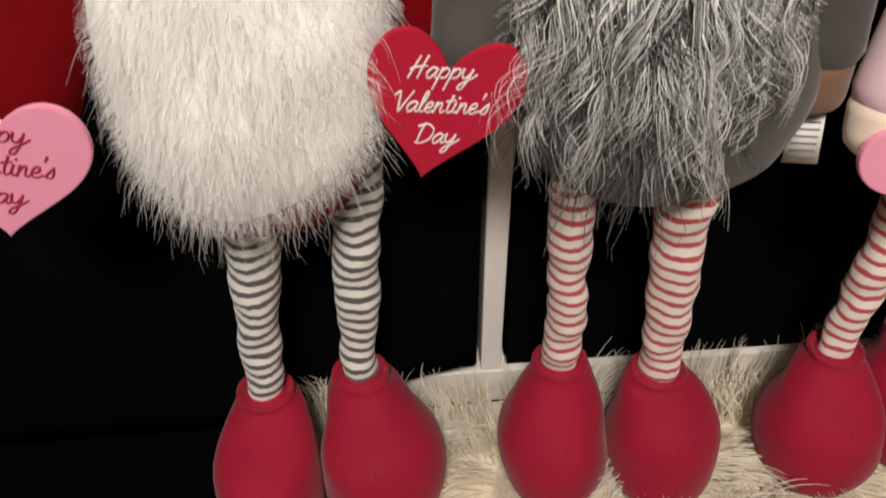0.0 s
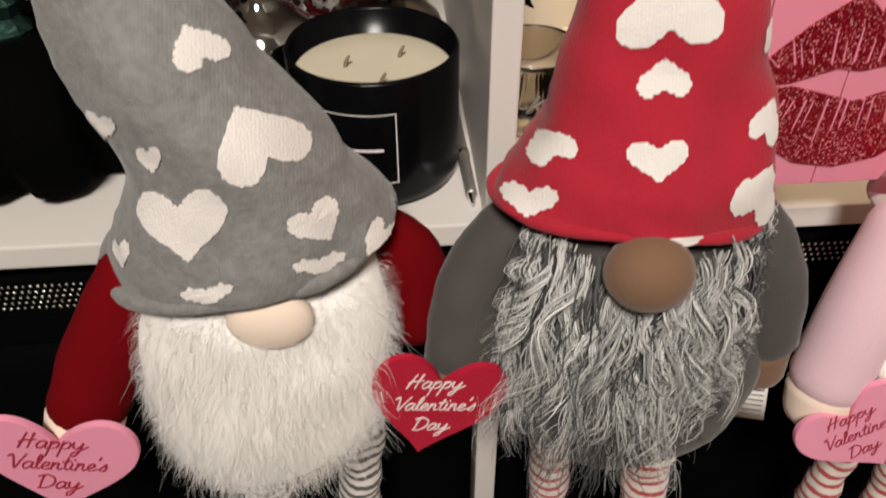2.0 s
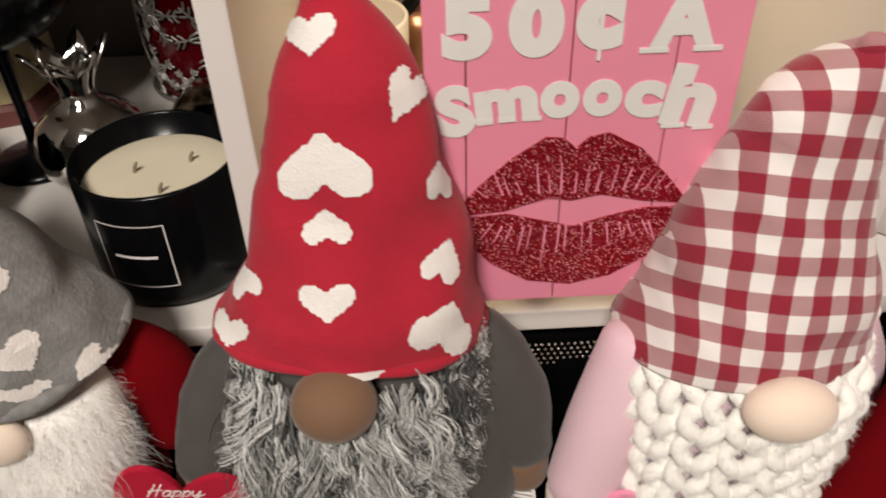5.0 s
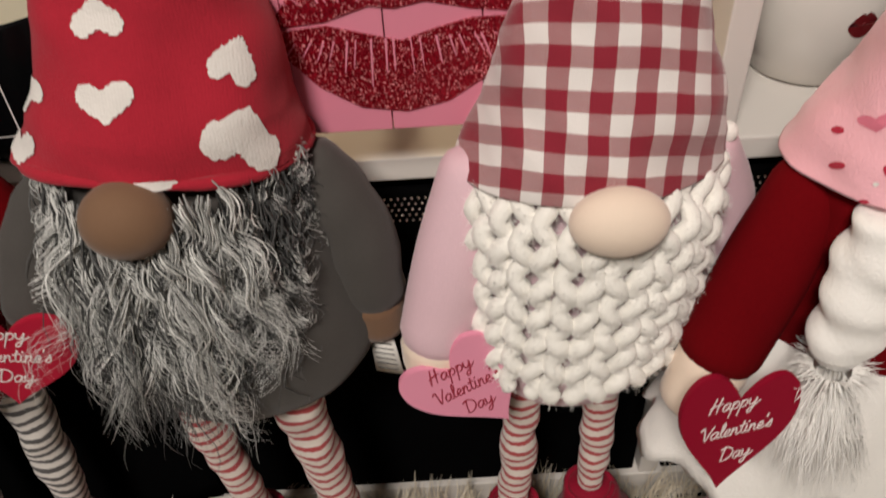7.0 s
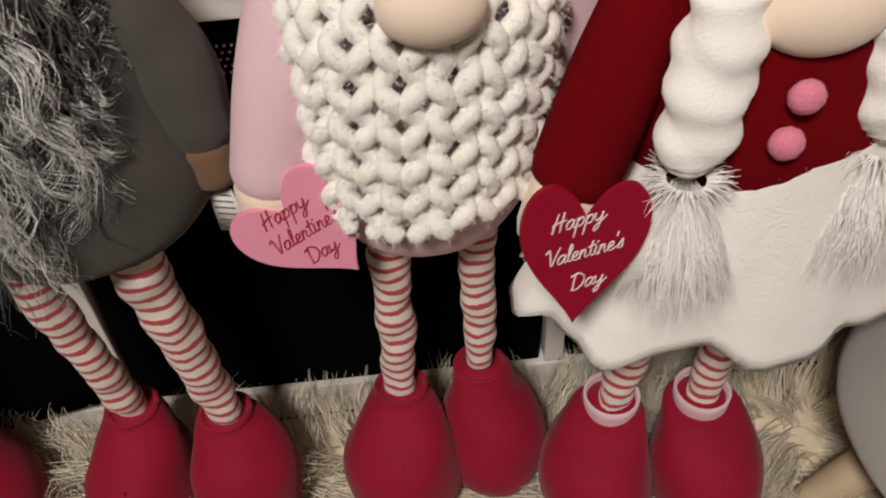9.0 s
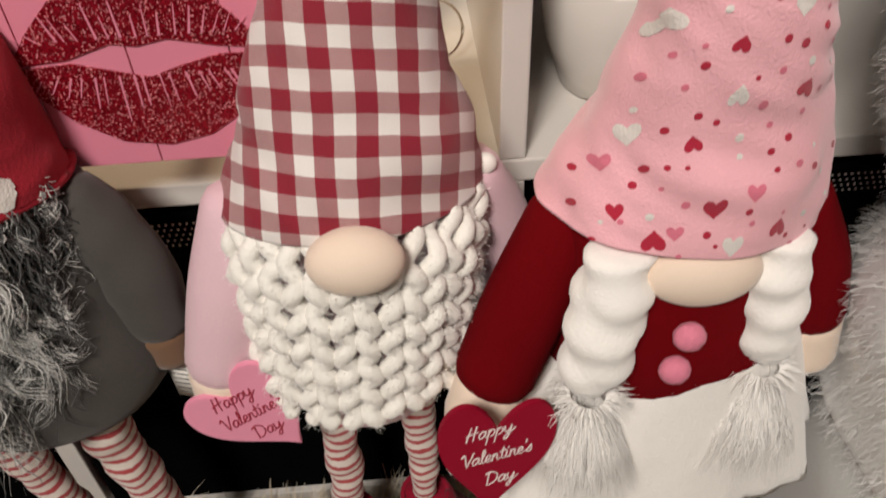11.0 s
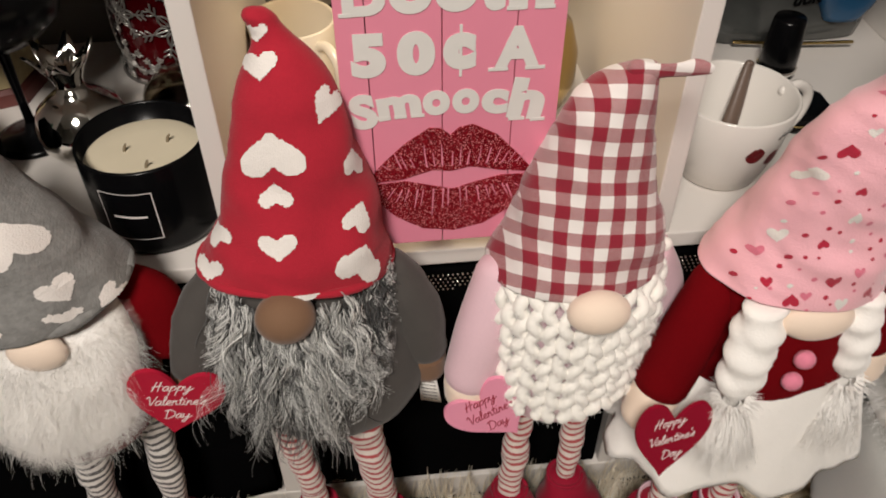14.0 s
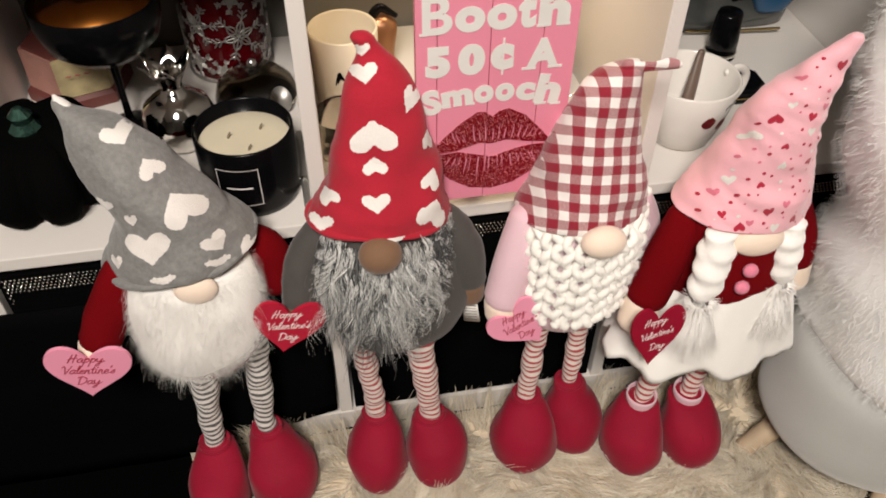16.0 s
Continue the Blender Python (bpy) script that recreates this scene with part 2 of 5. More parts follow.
M_GLITTER = glitter("red_glitter", (0.44, 0.008, 0.026, 1), (0.95, 0.35, 0.38, 1))
M_DECALRED = plain("maroon_decal", (0.16, 0.008, 0.012, 1), 0.4)
M_LEAFBOX = plain("floral_card", (0.62, 0.50, 0.27, 1), 0.6, 0, 0.75, 55)
M_ROSEBOX = plain("rose_card", (0.50, 0.25, 0.20, 1), 0.6, 0, 0.5, 45)
M_MAROON = plain("maroon_card", (0.13, 0.035, 0.03, 1), 0.5)
M_BLUE = plain("deep_blue_vinyl", (0.02, 0.10, 0.22, 1), 0.25, 0, 0.5, 16)
M_DARKBAG = plain("smoky_vinyl", (0.10, 0.105, 0.10, 1), 0.2, 0, 0.7, 22)
M_MAGENTA = plain("magenta_print", (0.55, 0.02, 0.22, 1), 0.4)
M_TAG = plain("tag_cloth", (0.80, 0.77, 0.73, 1), 0.8)
M_TAGINK = plain("tag_print", (0.22, 0.21, 0.20, 1), 0.8)


# ---- mesh tools ----
def part(name, bm, material, parent, label="", smooth=True):
    """Links a bmesh, built in world places, as one mesh under a thing."""
    me = bpy.data.meshes.new(name)
    bm.normal_update()
    bm.to_mesh(me)
    bm.free()
    me.polygons.foreach_set("use_smooth", [smooth] * len(me.polygons))
    return put(name, me, material, parent, label)


def put(name, me, material, parent, label=""):
    me.materials.append(material)
    ob = new(name, me)
    if parent is not None:
        base = Vector((0, 0, 0))
        p = parent
        while p is not None:
            base += p.location
            p = p.parent
        me.transform(Matrix.Translation(-base))
        ob.parent = parent
    if label:
        ob["label"] = label
    return ob


def thing(name, x, y, z, label, category, group="", kind=""):
    ob = new(name)
    ob.empty_display_size = 0.02
    ob.location = (x, y, z)
    return tagged(ob, label, category, group, kind)


def box(x0, x1, y0, y1, z0, z1, bevel=0.0015):
    bm = bmesh.new()
    bmesh.ops.create_cube(bm, size=1)
    for v in bm.verts:
        v.co = ((x0 + x1) / 2 + v.co.x * (x1 - x0), (y0 + y1) / 2 + v.co.y * (y1 - y0), (z0 + z1) / 2 + v.co.z * (z1 - z0))
    if bevel:
        bmesh.ops.bevel(bm, geom=bm.edges[:], offset=bevel, segments=2, affect="EDGES", profile=0.6)
    return bm


def solid(name, bm, material, label, category, kind="", smooth=False):
    """A thing that is one mesh."""
    ob = part(name, bm, material, None, "", smooth)
    return tagged(ob, label, category, "", kind)


def ringed(rings, close_top=True, close_bottom=True):
    """A skin over rings of equal point count."""
    bm = bmesh.new()
    rows = [[bm.verts.new(p) for p in r] for r in rings]
    n = len(rows[0])
    for a, b in zip(rows, rows[1:]):
        for i in range(n):
            bm.faces.new((a[i], a[(i + 1) % n], b[(i + 1) % n], b[i]))
    if close_bottom:
        bm.faces.new(rows[0][::-1])
    if close_top:
        bm.faces.new(rows[-1])
    return bm


def lathe(profile, x, y, z, seg=40, sx=1.0, sy=1.0, lobes=0, depth=0.0):
    """A turned form from (radius, height) pairs about an upright axis."""
    rings = []
    for r, h in profile:
        ring = []
        for i in range(seg):
            a = 2 * math.pi * i / seg
            q = r * (1 - depth * (0.5 + 0.5 * math.cos(lobes * a)) ** 3) if lobes else r
            ring.append((x + q * sx * math.cos(a), y + q * sy * math.sin(a), z + h))
        rings.append(ring)
    return ringed(rings, profile[-1][0] > 1e-5, profile[0][0] > 1e-5)


def smooth_line(points, steps):
    """Points along a smooth curve (Catmull-Rom) through rows of numbers."""
    P = [np.array(p, float) for p in points]
    P = [2 * P[0] - P[1], *P, 2 * P[-1] - P[-2]]
    out = []
    for i in range(1, len(P) - 2):
        a, b, c, d = P[i - 1:i + 3]
        for k in range(steps):
            s = k / steps
            out.append(0.5 * (2 * b + (c - a) * s + (2 * a - 5 * b + 4 * c - d) * s * s + (3 * b - a - 3 * c + d) * s ** 3))
    out.append(P[-2])
    return out


def tube(points, seg=16, steps=6, flat=1.0, rumple=0.0, round_ends=True):
    """A stuffed limb: rows of x, y, z, radius."""
    line = smooth_line(points, steps)
    if round_ends:
        first, last = line[0], line[-1]
        d0, d1 = line[0][:3] - line[1][:3], line[-1][:3] - line[-2][:3]
        d0, d1 = d0 / np.linalg.norm(d0), d1 / np.linalg.norm(d1)
        for s in (0.45, 0.75, 0.93):
            line.append(np.append(last[:3] + d1 * last[3] * s * 0.7, last[3] * math.sqrt(1 - s * s)))
            line.insert(0, np.append(first[:3] + d0 * first[3] * s * 0.7, first[3] * math.sqrt(1 - s * s)))
    rings = []
    for i, p in enumerate(line):
        a, b = line[max(i - 1, 0)], line[min(i + 1, len(line) - 1)]
        ax = Vector(b[:3] - a[:3]).normalized()
        u = ax.cross(Vector((0, 1, 0.01))).normalized()
        v = ax.cross(u).normalized()
        ring = []
        for k in range(seg):
            t = 2 * math.pi * k / seg
            q = Vector(p[:3]) + (u * math.cos(t) + v * math.sin(t) * flat) * p[3]
            if rumple:
                q += (u * math.cos(t) + v * math.sin(t)) * rumple * noise.noise(q * 55)
            ring.append(q)
        rings.append(ring)
    return ringed(rings)


def skin(rows, seg=48, steps=6, rumple=0.0, freq=30.0, power=1.0, seed=0.0, tilt=0.0, slant=0.0, crease=0.0, lean=0.0):
    """A soft form on level rings: rows of x, y, z, rx, ry. The foot may rise to the front (tilt) and to one side (slant); lean tips every ring back."""
    rings = []
    for x, y, z, rx, ry in smooth_line(rows, steps):
        ring = []
        for i in range(seg):
            t = 2 * math.pi * i / seg
            c, s = math.cos(t), math.sin(t)
            c, s = math.copysign(abs(c) ** power, c), math.copysign(abs(s) ** power, s)
            lift = (slant * c - tilt * s) * max(0.0, 1 - (z - rows[0][2]) / 0.08) - lean * ry * s
            q = Vector((x + max(rx, 0.0005) * c, y + max(ry, 0.0005) * s, z + lift))
            if rumple:
                w = noise.noise(q * freq + Vector((seed, 0, 0)))
                fold = 1 - abs(noise.noise(Vector((q.x * 16 + seed, q.y * 16, (q.z + 0.35 * q.x) * 52)))) * 2.2
                q += Vector((c, s, 0.3)) * (rumple * w + crease * fold)
            ring.append(q)
        rings.append(ring)
    return ringed(rings)


def ball(x, y, z, rx, ry, rz, rumple=0.0, freq=60.0, seg=28):
    bm = bmesh.new()
    bmesh.ops.create_uvsphere(bm, u_segments=seg, v_segments=seg // 2, radius=1)
    for v in bm.verts:
        q = Vector((x + v.co.x * rx, y + v.co.y * ry, z + v.co.z * rz))
        v.co = q + v.co * rumple * noise.noise(q * freq)
    return bm


def heart_outline(n=72):
    """A unit heart: about 1 wide, its tip at the bottom."""
    pts = []
    for i in range(n):
        t = 2 * math.pi * i / n
        s = math.sin(t)
        pts.append((math.copysign(abs(s) ** 2.3, s) * 0.5, (13 * math.cos(t) - 5 * math.cos(2 * t) - 2 * math.cos(3 * t) - math.cos(4 * t)) / 30.0))
    return pts


def card_matrix(x, y, z, roll, tilt=10.0, turn=0.0):
    """x right, y up in the card, z out of it towards the room."""
    return pose(x, y, z, 90 - tilt, 0, turn) @ pose(0, 0, 0, 0, 0, roll)


def slab(outline, thick, m, bevel=0.0008):
    bm = bmesh.new()
    f = bm.faces.new([bm.verts.new((x, y, 0)) for x, y in outline])
    if f.normal.z < 0:
        f.normal_flip()
    bm.normal_update()
    top = bmesh.ops.extrude_face_region(bm, geom=[f])
    for v in top["geom"]:
        if isinstance(v, bmesh.types.BMVert):
            v.co.z += thick
    bmesh.ops.recalc_face_normals(bm, faces=bm.faces[:])
    if bevel:
        rim = [e for e in bm.edges if abs(e.verts[0].co.z - e.verts[1].co.z) < 1e-6]
        bmesh.ops.bevel(bm, geom=rim, offset=bevel, segments=2, affect="EDGES")
    bmesh.ops.transform(bm, matrix=m, verts=bm.verts[:])
    return bm


def lettering(text, size, m, material, parent, shear=0.0, weight=0.0, depth=0.0004, spacing=1.0, name="lettering", width=0.0, height=0.0):
    """Words in the built-in font, turned into a mesh that lies on the plane of m."""
    cu = bpy.data.curves.new(name, "FONT")
    cu.body, cu.size, cu.align_x, cu.align_y = text, size, "CENTER", "CENTER"
    cu.shear, cu.offset, cu.extrude, cu.space_character = shear, weight, depth, spacing
    tmp = bpy.data.objects.new(name, cu)
    scene.collection.objects.link(tmp)
    bpy.context.view_layer.update()
    me = bpy.data.meshes.new_from_object(tmp.evaluated_get(bpy.context.evaluated_depsgraph_get()))
    bpy.data.objects.remove(tmp)
    if width or height:
        co = np.array([v.co for v in me.vertices])
        lo, hi = co.min(0), co.max(0)
        sx = width / (hi[0] - lo[0]) if width else 1
        sy = height / (hi[1] - lo[1]) if height else sx
        me.transform(Matrix.Diagonal((sx, sy, 1, 1)) @ Matrix.Translation((-(lo[0] + hi[0]) / 2, -(lo[1] + hi[1]) / 2, 0)))
    me.transform(m)
    return put(name, me, material, parent)


def strands(name, roots, dirs, lengths, widths, material, parent, segs=5, droop=0.5, wave=0.0, turns=2.0, seed=1, label="", floor=None, clump=None):
    """Hairs as thin tapered three-sided tubes, all in one mesh."""
    rng = np.random.default_rng(seed)
    N = len(roots)
    at = np.arange(N) if clump is None else np.asarray(clump)
    G = at.max() + 1
    s = np.linspace(0, 1, segs + 1)[None, :, None]
    L = np.asarray(lengths)[:, None, None]
    d = dirs / np.linalg.norm(dirs, axis=1, keepdims=True)
    side = np.cross(d, np.array([0.13, -0.3, 1.0]) + rng.normal(0, 0.3, (G, 3))[at])
    side /= np.linalg.norm(side, axis=1, keepdims=True) + 1e-9
    up = np.cross(side, d)
    c = roots[:, None] + d[:, None] * L * s
    c = c + np.array([0, 0, -1.0]) * (droop * L * s ** 2)
    if wave:
        ph, tn = rng.uniform(0, 6.28, (G, 1, 1))[at], turns * rng.uniform(0.7, 1.3, (G, 1, 1))[at]
        amp = wave * rng.uniform(0.4, 1.4, (G, 1, 1))[at]
        c = c + side[:, None] * amp * np.sin(6.28 * tn * s + ph) * np.sqrt(s) + up[:, None] * amp * 0.6 * np.cos(6.28 * tn * s + ph * 1.7) * np.sqrt(s)
    if floor is not None:
        c[..., 2] = np.maximum(c[..., 2], floor)
    r = np.asarray(widths)[:, None, None] * (1 - 0.85 * s ** 1.5)
    V = np.stack([c + (side[:, None] * math.cos(a) + up[:, None] * math.sin(a)) * r for a in (0, 2.094, 4.189)], 2)
    V = V.reshape(-1, 3)
    i = np.arange(N)[:, None, None] * (segs + 1) * 3 + np.arange(segs)[None, :, None] * 3
    k = np.arange(3)[None, None]
    q = np.stack([i + k, i + (k + 1) % 3, i + 3 + (k + 1) % 3, i + 3 + k], -1).reshape(-1, 4)
    me = bpy.data.meshes.new(name)
    me.vertices.add(len(V))
    me.vertices.foreach_set("co", V.astype(np.float32).ravel())
    me.loops.add(q.size)
    me.loops.foreach_set("vertex_index", q.astype(np.int32).ravel())
    me.polygons.add(len(q))
    me.polygons.foreach_set("loop_start", np.arange(0, q.size, 4, dtype=np.int32))
    me.polygons.foreach_set("use_smooth", np.ones(len(q), bool))
    me.update(calc_edges=True)
    return put(name, me, material, parent, label)


def patches(name, base_ob, outline, cx, cz, w, h, turn, material, parent, lift=0.0006, step=0.0):
    """A flat motif laid on the front of a soft form: its middle found along y, its outline thrown along the view onto
    the mesh of base_ob.
    """
    from mathutils.bvhtree import BVHTree
    bm0 = bmesh.new()
    bm0.from_mesh(base_ob.data)
    off = base_ob.matrix_world.translation if base_ob.parent is None else base_ob.parent.location
    tree = BVHTree.FromBMesh(bm0)
    bm0.free()
    ca, sa = math.cos(radians(turn)), math.sin(radians(turn))
    rings = 7
    bm = bmesh.new()
    grid = []
    # the outline slopes down along the camera's rough line of sight, sized in that view
    way, up_ = Vector((0, 0.82, -0.57)), Vector((0, 0.57, 0.82))
    mid = tree.ray_cast(Vector((cx - off.x, -1.0, cz - off.z)), Vector((0, 1, 0)))[0]
    if mid is None:
        bm.free()
        return None
    for j in range(rings + 1):
        row = []
        for x, y in outline:
            x, y = x * w * j / rings, y * h * j / rings
            if step and j == rings:
                y = round(y / step) * step
                x = round(x / (step * 0.8)) * step * 0.8
            start = mid - way * 0.5 + Vector((x * ca - y * sa, 0, 0)) + up_ * (x * sa + y * ca)
            hit = tree.ray_cast(start, way)
            row.append(bm.verts.new(hit[0] + off + hit[1] * lift) if hit[0] is not None else None)
        grid.append(row)
    n = len(outline)
    for a, b in zip(grid, grid[1:]):
        for i in range(n):
            f = [a[i], a[(i + 1) % n], b[(i + 1) % n], b[i]]
            if all(f):
                d = max((f[0].co - f[2].co).length, (f[1].co - f[3].co).length)
                if d < max(w, h) * 0.9:
                    bm.faces.new(f)
    bmesh.ops.remove_doubles(bm, verts=bm.verts[:], dist=1e-6)
    loose = [v for v in bm.verts if not v.link_faces]
    bmesh.ops.delete(bm, geom=loose, context="VERTS")
    if not bm.faces:
        bm.free()
        return None
    return part(name, bm, material, parent)

# ---- structure ----
# shelf unit with cube openings of 0.335 m, its front in the plane y = 0
PITCH, T, DEEP, LOW, TOP = 0.351, 0.016, 0.385, 0.389, 0.724
solid("floor", box(-2.2, 2.4, -2.6, 0.4, -0.05, 0.0, 0), M_FLOOR, "dark floor under the shelf and rug", "floor", "structure")
solid("wall_back", box(-2.2, 2.4, 0.392, 0.5, 0.0, 2.4, 0), M_WALL, "grey painted wall behind the shelf", "wall", "structure")
solid("wall_front", box(-2.2, 2.4, -2.7, -2.6, 0.0, 2.4, 0), M_WALL, "grey painted wall facing the shelf", "wall", "structure")
solid("wall_left", box(-2.3, -2.2, -2.6, 0.4, 0.0, 2.4, 0), M_WALL, "grey painted side wall", "wall", "structure")
solid("wall_right", box(2.4, 2.5, -2.6, 0.4, 0.0, 2.4, 0), M_WALL, "grey painted side wall", "wall", "structure")
solid("ceiling", box(-2.2, 2.4, -2.6, 0.4, 2.4, 2.5, 0), M_CEIL, "white ceiling", "ceiling", "structure")

shelf = thing("cube_shelf", 0, 0.19, 0, "white laminate cube shelf with open upper cubes and black boxes below", "shelf")
x_left, x_right = -2 * PITCH, 2 * PITCH
part("board", box(x_left - 0.03, x_right + 0.03, 0, DEEP, 0.0, 0.038), M_WHITE, shelf, "", False)
part("board", box(x_left - 0.03, x_right + 0.03, 0, DEEP, TOP, TOP + 0.038), M_WHITE, shelf, "", False)
part("board", box(x_left, x_right, 0.0, DEEP, LOW - T, LOW), M_WHITE, shelf, "", False)
for k in (-2, 2):
    e = 0.015 if k > 0 else -0.015
    part("side_panel", box(k * PITCH + e - 0.0145, k * PITCH + e + 0.0145, 0.001, DEEP, 0.039, TOP - 0.001), M_WHITE, shelf, "", False)
for k in (-1, 0, 1):
    for z0, z1 in ((0.039, LOW - T - 0.0005), (LOW + 0.0005, TOP - 0.001)):
        part("divider", box(k * PITCH - T / 2, k * PITCH + T / 2, 0.0005, DEEP, z0, z1), M_WHITE, shelf, "", False)


def storage_box(k):
    """A black cloth box that fills a lower cube, with a studded band under its rim."""
    x0, x1 = k * PITCH + T / 2 + 0.004, (k + 1) * PITCH - T / 2 - 0.004
    b = thing("storage_box", (x0 + x1) / 2, 0.15, 0.04, "black cloth storage box with a silver studded band", "box", "boxes in the lower cubes")
    z0, z1, y0, y1 = 0.04, 0.362, 0.004, 0.34
    part("front", box(x0, x1, y0, y0 + 0.006, z0, z1, 0.002), M_BLACKFAB, b, "", False)
    part("back", box(x0, x1, y1 - 0.006, y1, z0, z1, 0.002), M_BLACKFAB, b, "", False)
    part("side", box(x0, x0 + 0.006, y0 + 0.007, y1 - 0.007, z0, z1, 0.002), M_BLACKFAB, b, "", False)
    part("side", box(x1 - 0.006, x1, y0 + 0.007, y1 - 0.007, z0, z1, 0.002), M_BLACKFAB, b, "", False)
    part("base", box(x0 + 0.007, x1 - 0.007, y0 + 0.007, y1 - 0.007, z0, z0 + 0.006, 0), M_BLACKFAB, b, "", False)
    bm = bmesh.new()
    rows_, cols = 9, 74
    for r in range(rows_):
        for c in range(cols):
            cx = x0 + 0.006 + (c + 0.5 * (r % 2)) * (x1 - x0 - 0.012) / cols
            cz = 0.356 - r * 0.0043
            m = Matrix.Translation((cx, y0 - 0.0004, cz)) @ Matrix.Diagonal((0.0013, 0.0012, 0.0013, 1))
            bmesh.ops.create_icosphere(bm, subdivisions=1, radius=1, matrix=m)
            if len(bm.verts) > 4000:
                break
    part("studs", bm, M_STUD, b, "band of small silver studs")


# flat panel, stand-in for a furry black thing that hides the lower boards
cloth_ = thing("black_stand_in", -0.45, -0.01, 0.0, "flat black panel standing in for a furry black thing before the lower shelf", "cloth")
bm = bmesh.new()
grid = []
for i in range(61):
    x = -0.95 + 0.937 * i / 60
    row = []
    for j in range(13):
        z0 = max(0.002, 0.060 + 0.27 * (x + 0.012))
        z = z0 + (0.318 - z0) * j / 12
        y = -0.010 + 0.004 * noise.noise(Vector((x * 9, z * 3, 1)))
        row.append(bm.verts.new((x, y, z)))
    grid.append(row)
for i in range(60):
    for j in range(12):
        bm.faces.new((grid[i][j], grid[i + 1][j], grid[i + 1][j + 1], grid[i][j + 1]))
ex = bmesh.ops.extrude_face_region(bm, geom=bm.faces[:])
for v in ex["geom"]:
    if isinstance(v, bmesh.types.BMVert):
        v.co.y += 0.003
bmesh.ops.recalc_face_normals(bm, faces=bm.faces[:])
part("panel", bm, M_BLACKFAB, cloth_)


# ---- rug ----
RNG = np.random.default_rng(5)
rug = thing("shag_rug", 0.4, -0.3, 0.0, "cream long-pile shag rug under the gnomes", "rug")
bm = bmesh.new()
nx, ny = 90, 50
vs = [[None] * (ny + 1) for _ in range(nx + 1)]
for i in range(nx + 1):
    for j in range(ny + 1):
        x, y = -0.165 + 1.36 * i / nx, -0.62 + 0.61 * j / ny
        y += 0.02 * noise.noise(Vector((x * 5, 0, 0))) if j == 0 else 0
        x -= 0.25 * max(0, y + 0.2) * (1 - i / nx) - 0.0
        z = 0.012 + 0.006 * noise.noise(Vector((x * 14, y * 14, 0)))
        vs[i][j] = bm.verts.new((x, y, z))
for i in range(nx):
    for j in range(ny):
        bm.faces.new((vs[i][j], vs[i + 1][j], vs[i + 1][j + 1], vs[i][j + 1]))
ret = bmesh.ops.extrude_face_region(bm, geom=bm.faces[:])
for v in ret["geom"]:
    if isinstance(v, bmesh.types.BMVert):
        v.co.z = 0.001
bmesh.ops.recalc_face_normals(bm, faces=bm.faces[:])
part("backing", bm, M_RUGBASE, rug, "woven cream backing")
# locks of long silky pile, each of many hairs that follow one curve
cell = 0.0165
gx, gy = np.meshgrid(np.arange(-0.115, 1.12, cell), np.arange(-0.60, -0.012, cell))
gx = gx.ravel() + RNG.uniform(-0.4, 0.4, gx.size) * cell
gy = gy.ravel() + RNG.uniform(-0.4, 0.4, gy.size) * cell
gx = gx - 0.25 * np.maximum(0, gy + 0.2) * np.clip(1 - (gx + 0.12) / 1.3, 0, 1)
ang = np.array([-1.3 + 3.4 * noise.noise(Vector((x * 9, y * 9, 3))) + 2.4 * noise.noise(Vector((x * 33, y * 33, 9))) for x, y in zip(gx, gy)])
lie = np.array([1.0 + 0.8 * noise.noise(Vector((x * 21, y * 21, 17))) for x, y in zip(gx, gy)])
lie = np.where(gy > -0.07, lie * 0.35, lie)
per = 22
ids = np.repeat(np.arange(len(gx)), per)
n = len(ids)
cd = np.stack([np.cos(ang) * lie, np.sin(ang) * lie - 0.10, np.full(len(gx), 1.0)], 1)
near = gy > -0.05
cd[:, 0] = np.where(near, cd[:, 0] * 0.5, cd[:, 0])
cd[:, 1] = np.where(near, 0.10, cd[:, 1])
sp = RNG.normal(0, 1, (n, 2)) * 0.0060
roots = np.stack([gx[ids] + sp[:, 0], np.minimum(gy[ids] + sp[:, 1], -0.006), np.full(n, 0.010)], 1)
dd = cd[ids] + RNG.normal(0, 0.09, (n, 3)) - np.stack([sp[:, 0], sp[:, 1], np.zeros(n)], 1) * 7.0
cl = np.where(gy > -0.05, 0.078, np.where(gy > -0.07, 0.08, 0.085)) * RNG.uniform(0.8, 1.15, len(gx))
strands("shag", roots, dd, cl[ids] * RNG.uniform(0.85, 1.1, n), RNG.uniform(0.0004, 0.0008, n), M_RUGHAIR, rug, 7, 0.34, 0.006, 0.6, 2, "long cream pile", 0.008, ids)["kind"] = "stuff"


# ---- gnomes ----
# motifs on the hats: x, z, width, height, turn
RED_HEARTS = [
    (0.051, 0.616, 0.014, 0.010, 0),
    (0.051, 0.601, 0.022, 0.019, 0),
    (0.0885, 0.577, 0.015, 0.025, -25),
    (0.053, 0.552, 0.041, 0.029, 180),
    (0.052, 0.5265, 0.022, 0.017, 180),
    (0.0195, 0.541, 0.015, 0.026, 150),
    (0.101, 0.536, 0.012, 0.018, 180),
    (0.101, 0.504, 0.017, 0.022, 160),
    (0.050, 0.499, 0.025, 0.018, 0),
    (0.010, 0.491, 0.019, 0.017, 195),
    (0.000, 0.469, 0.022, 0.016, -12),
    (0.100, 0.474, 0.030, 0.027, 160),
    (0.052, 0.464, 0.047, 0.007, 0),
]
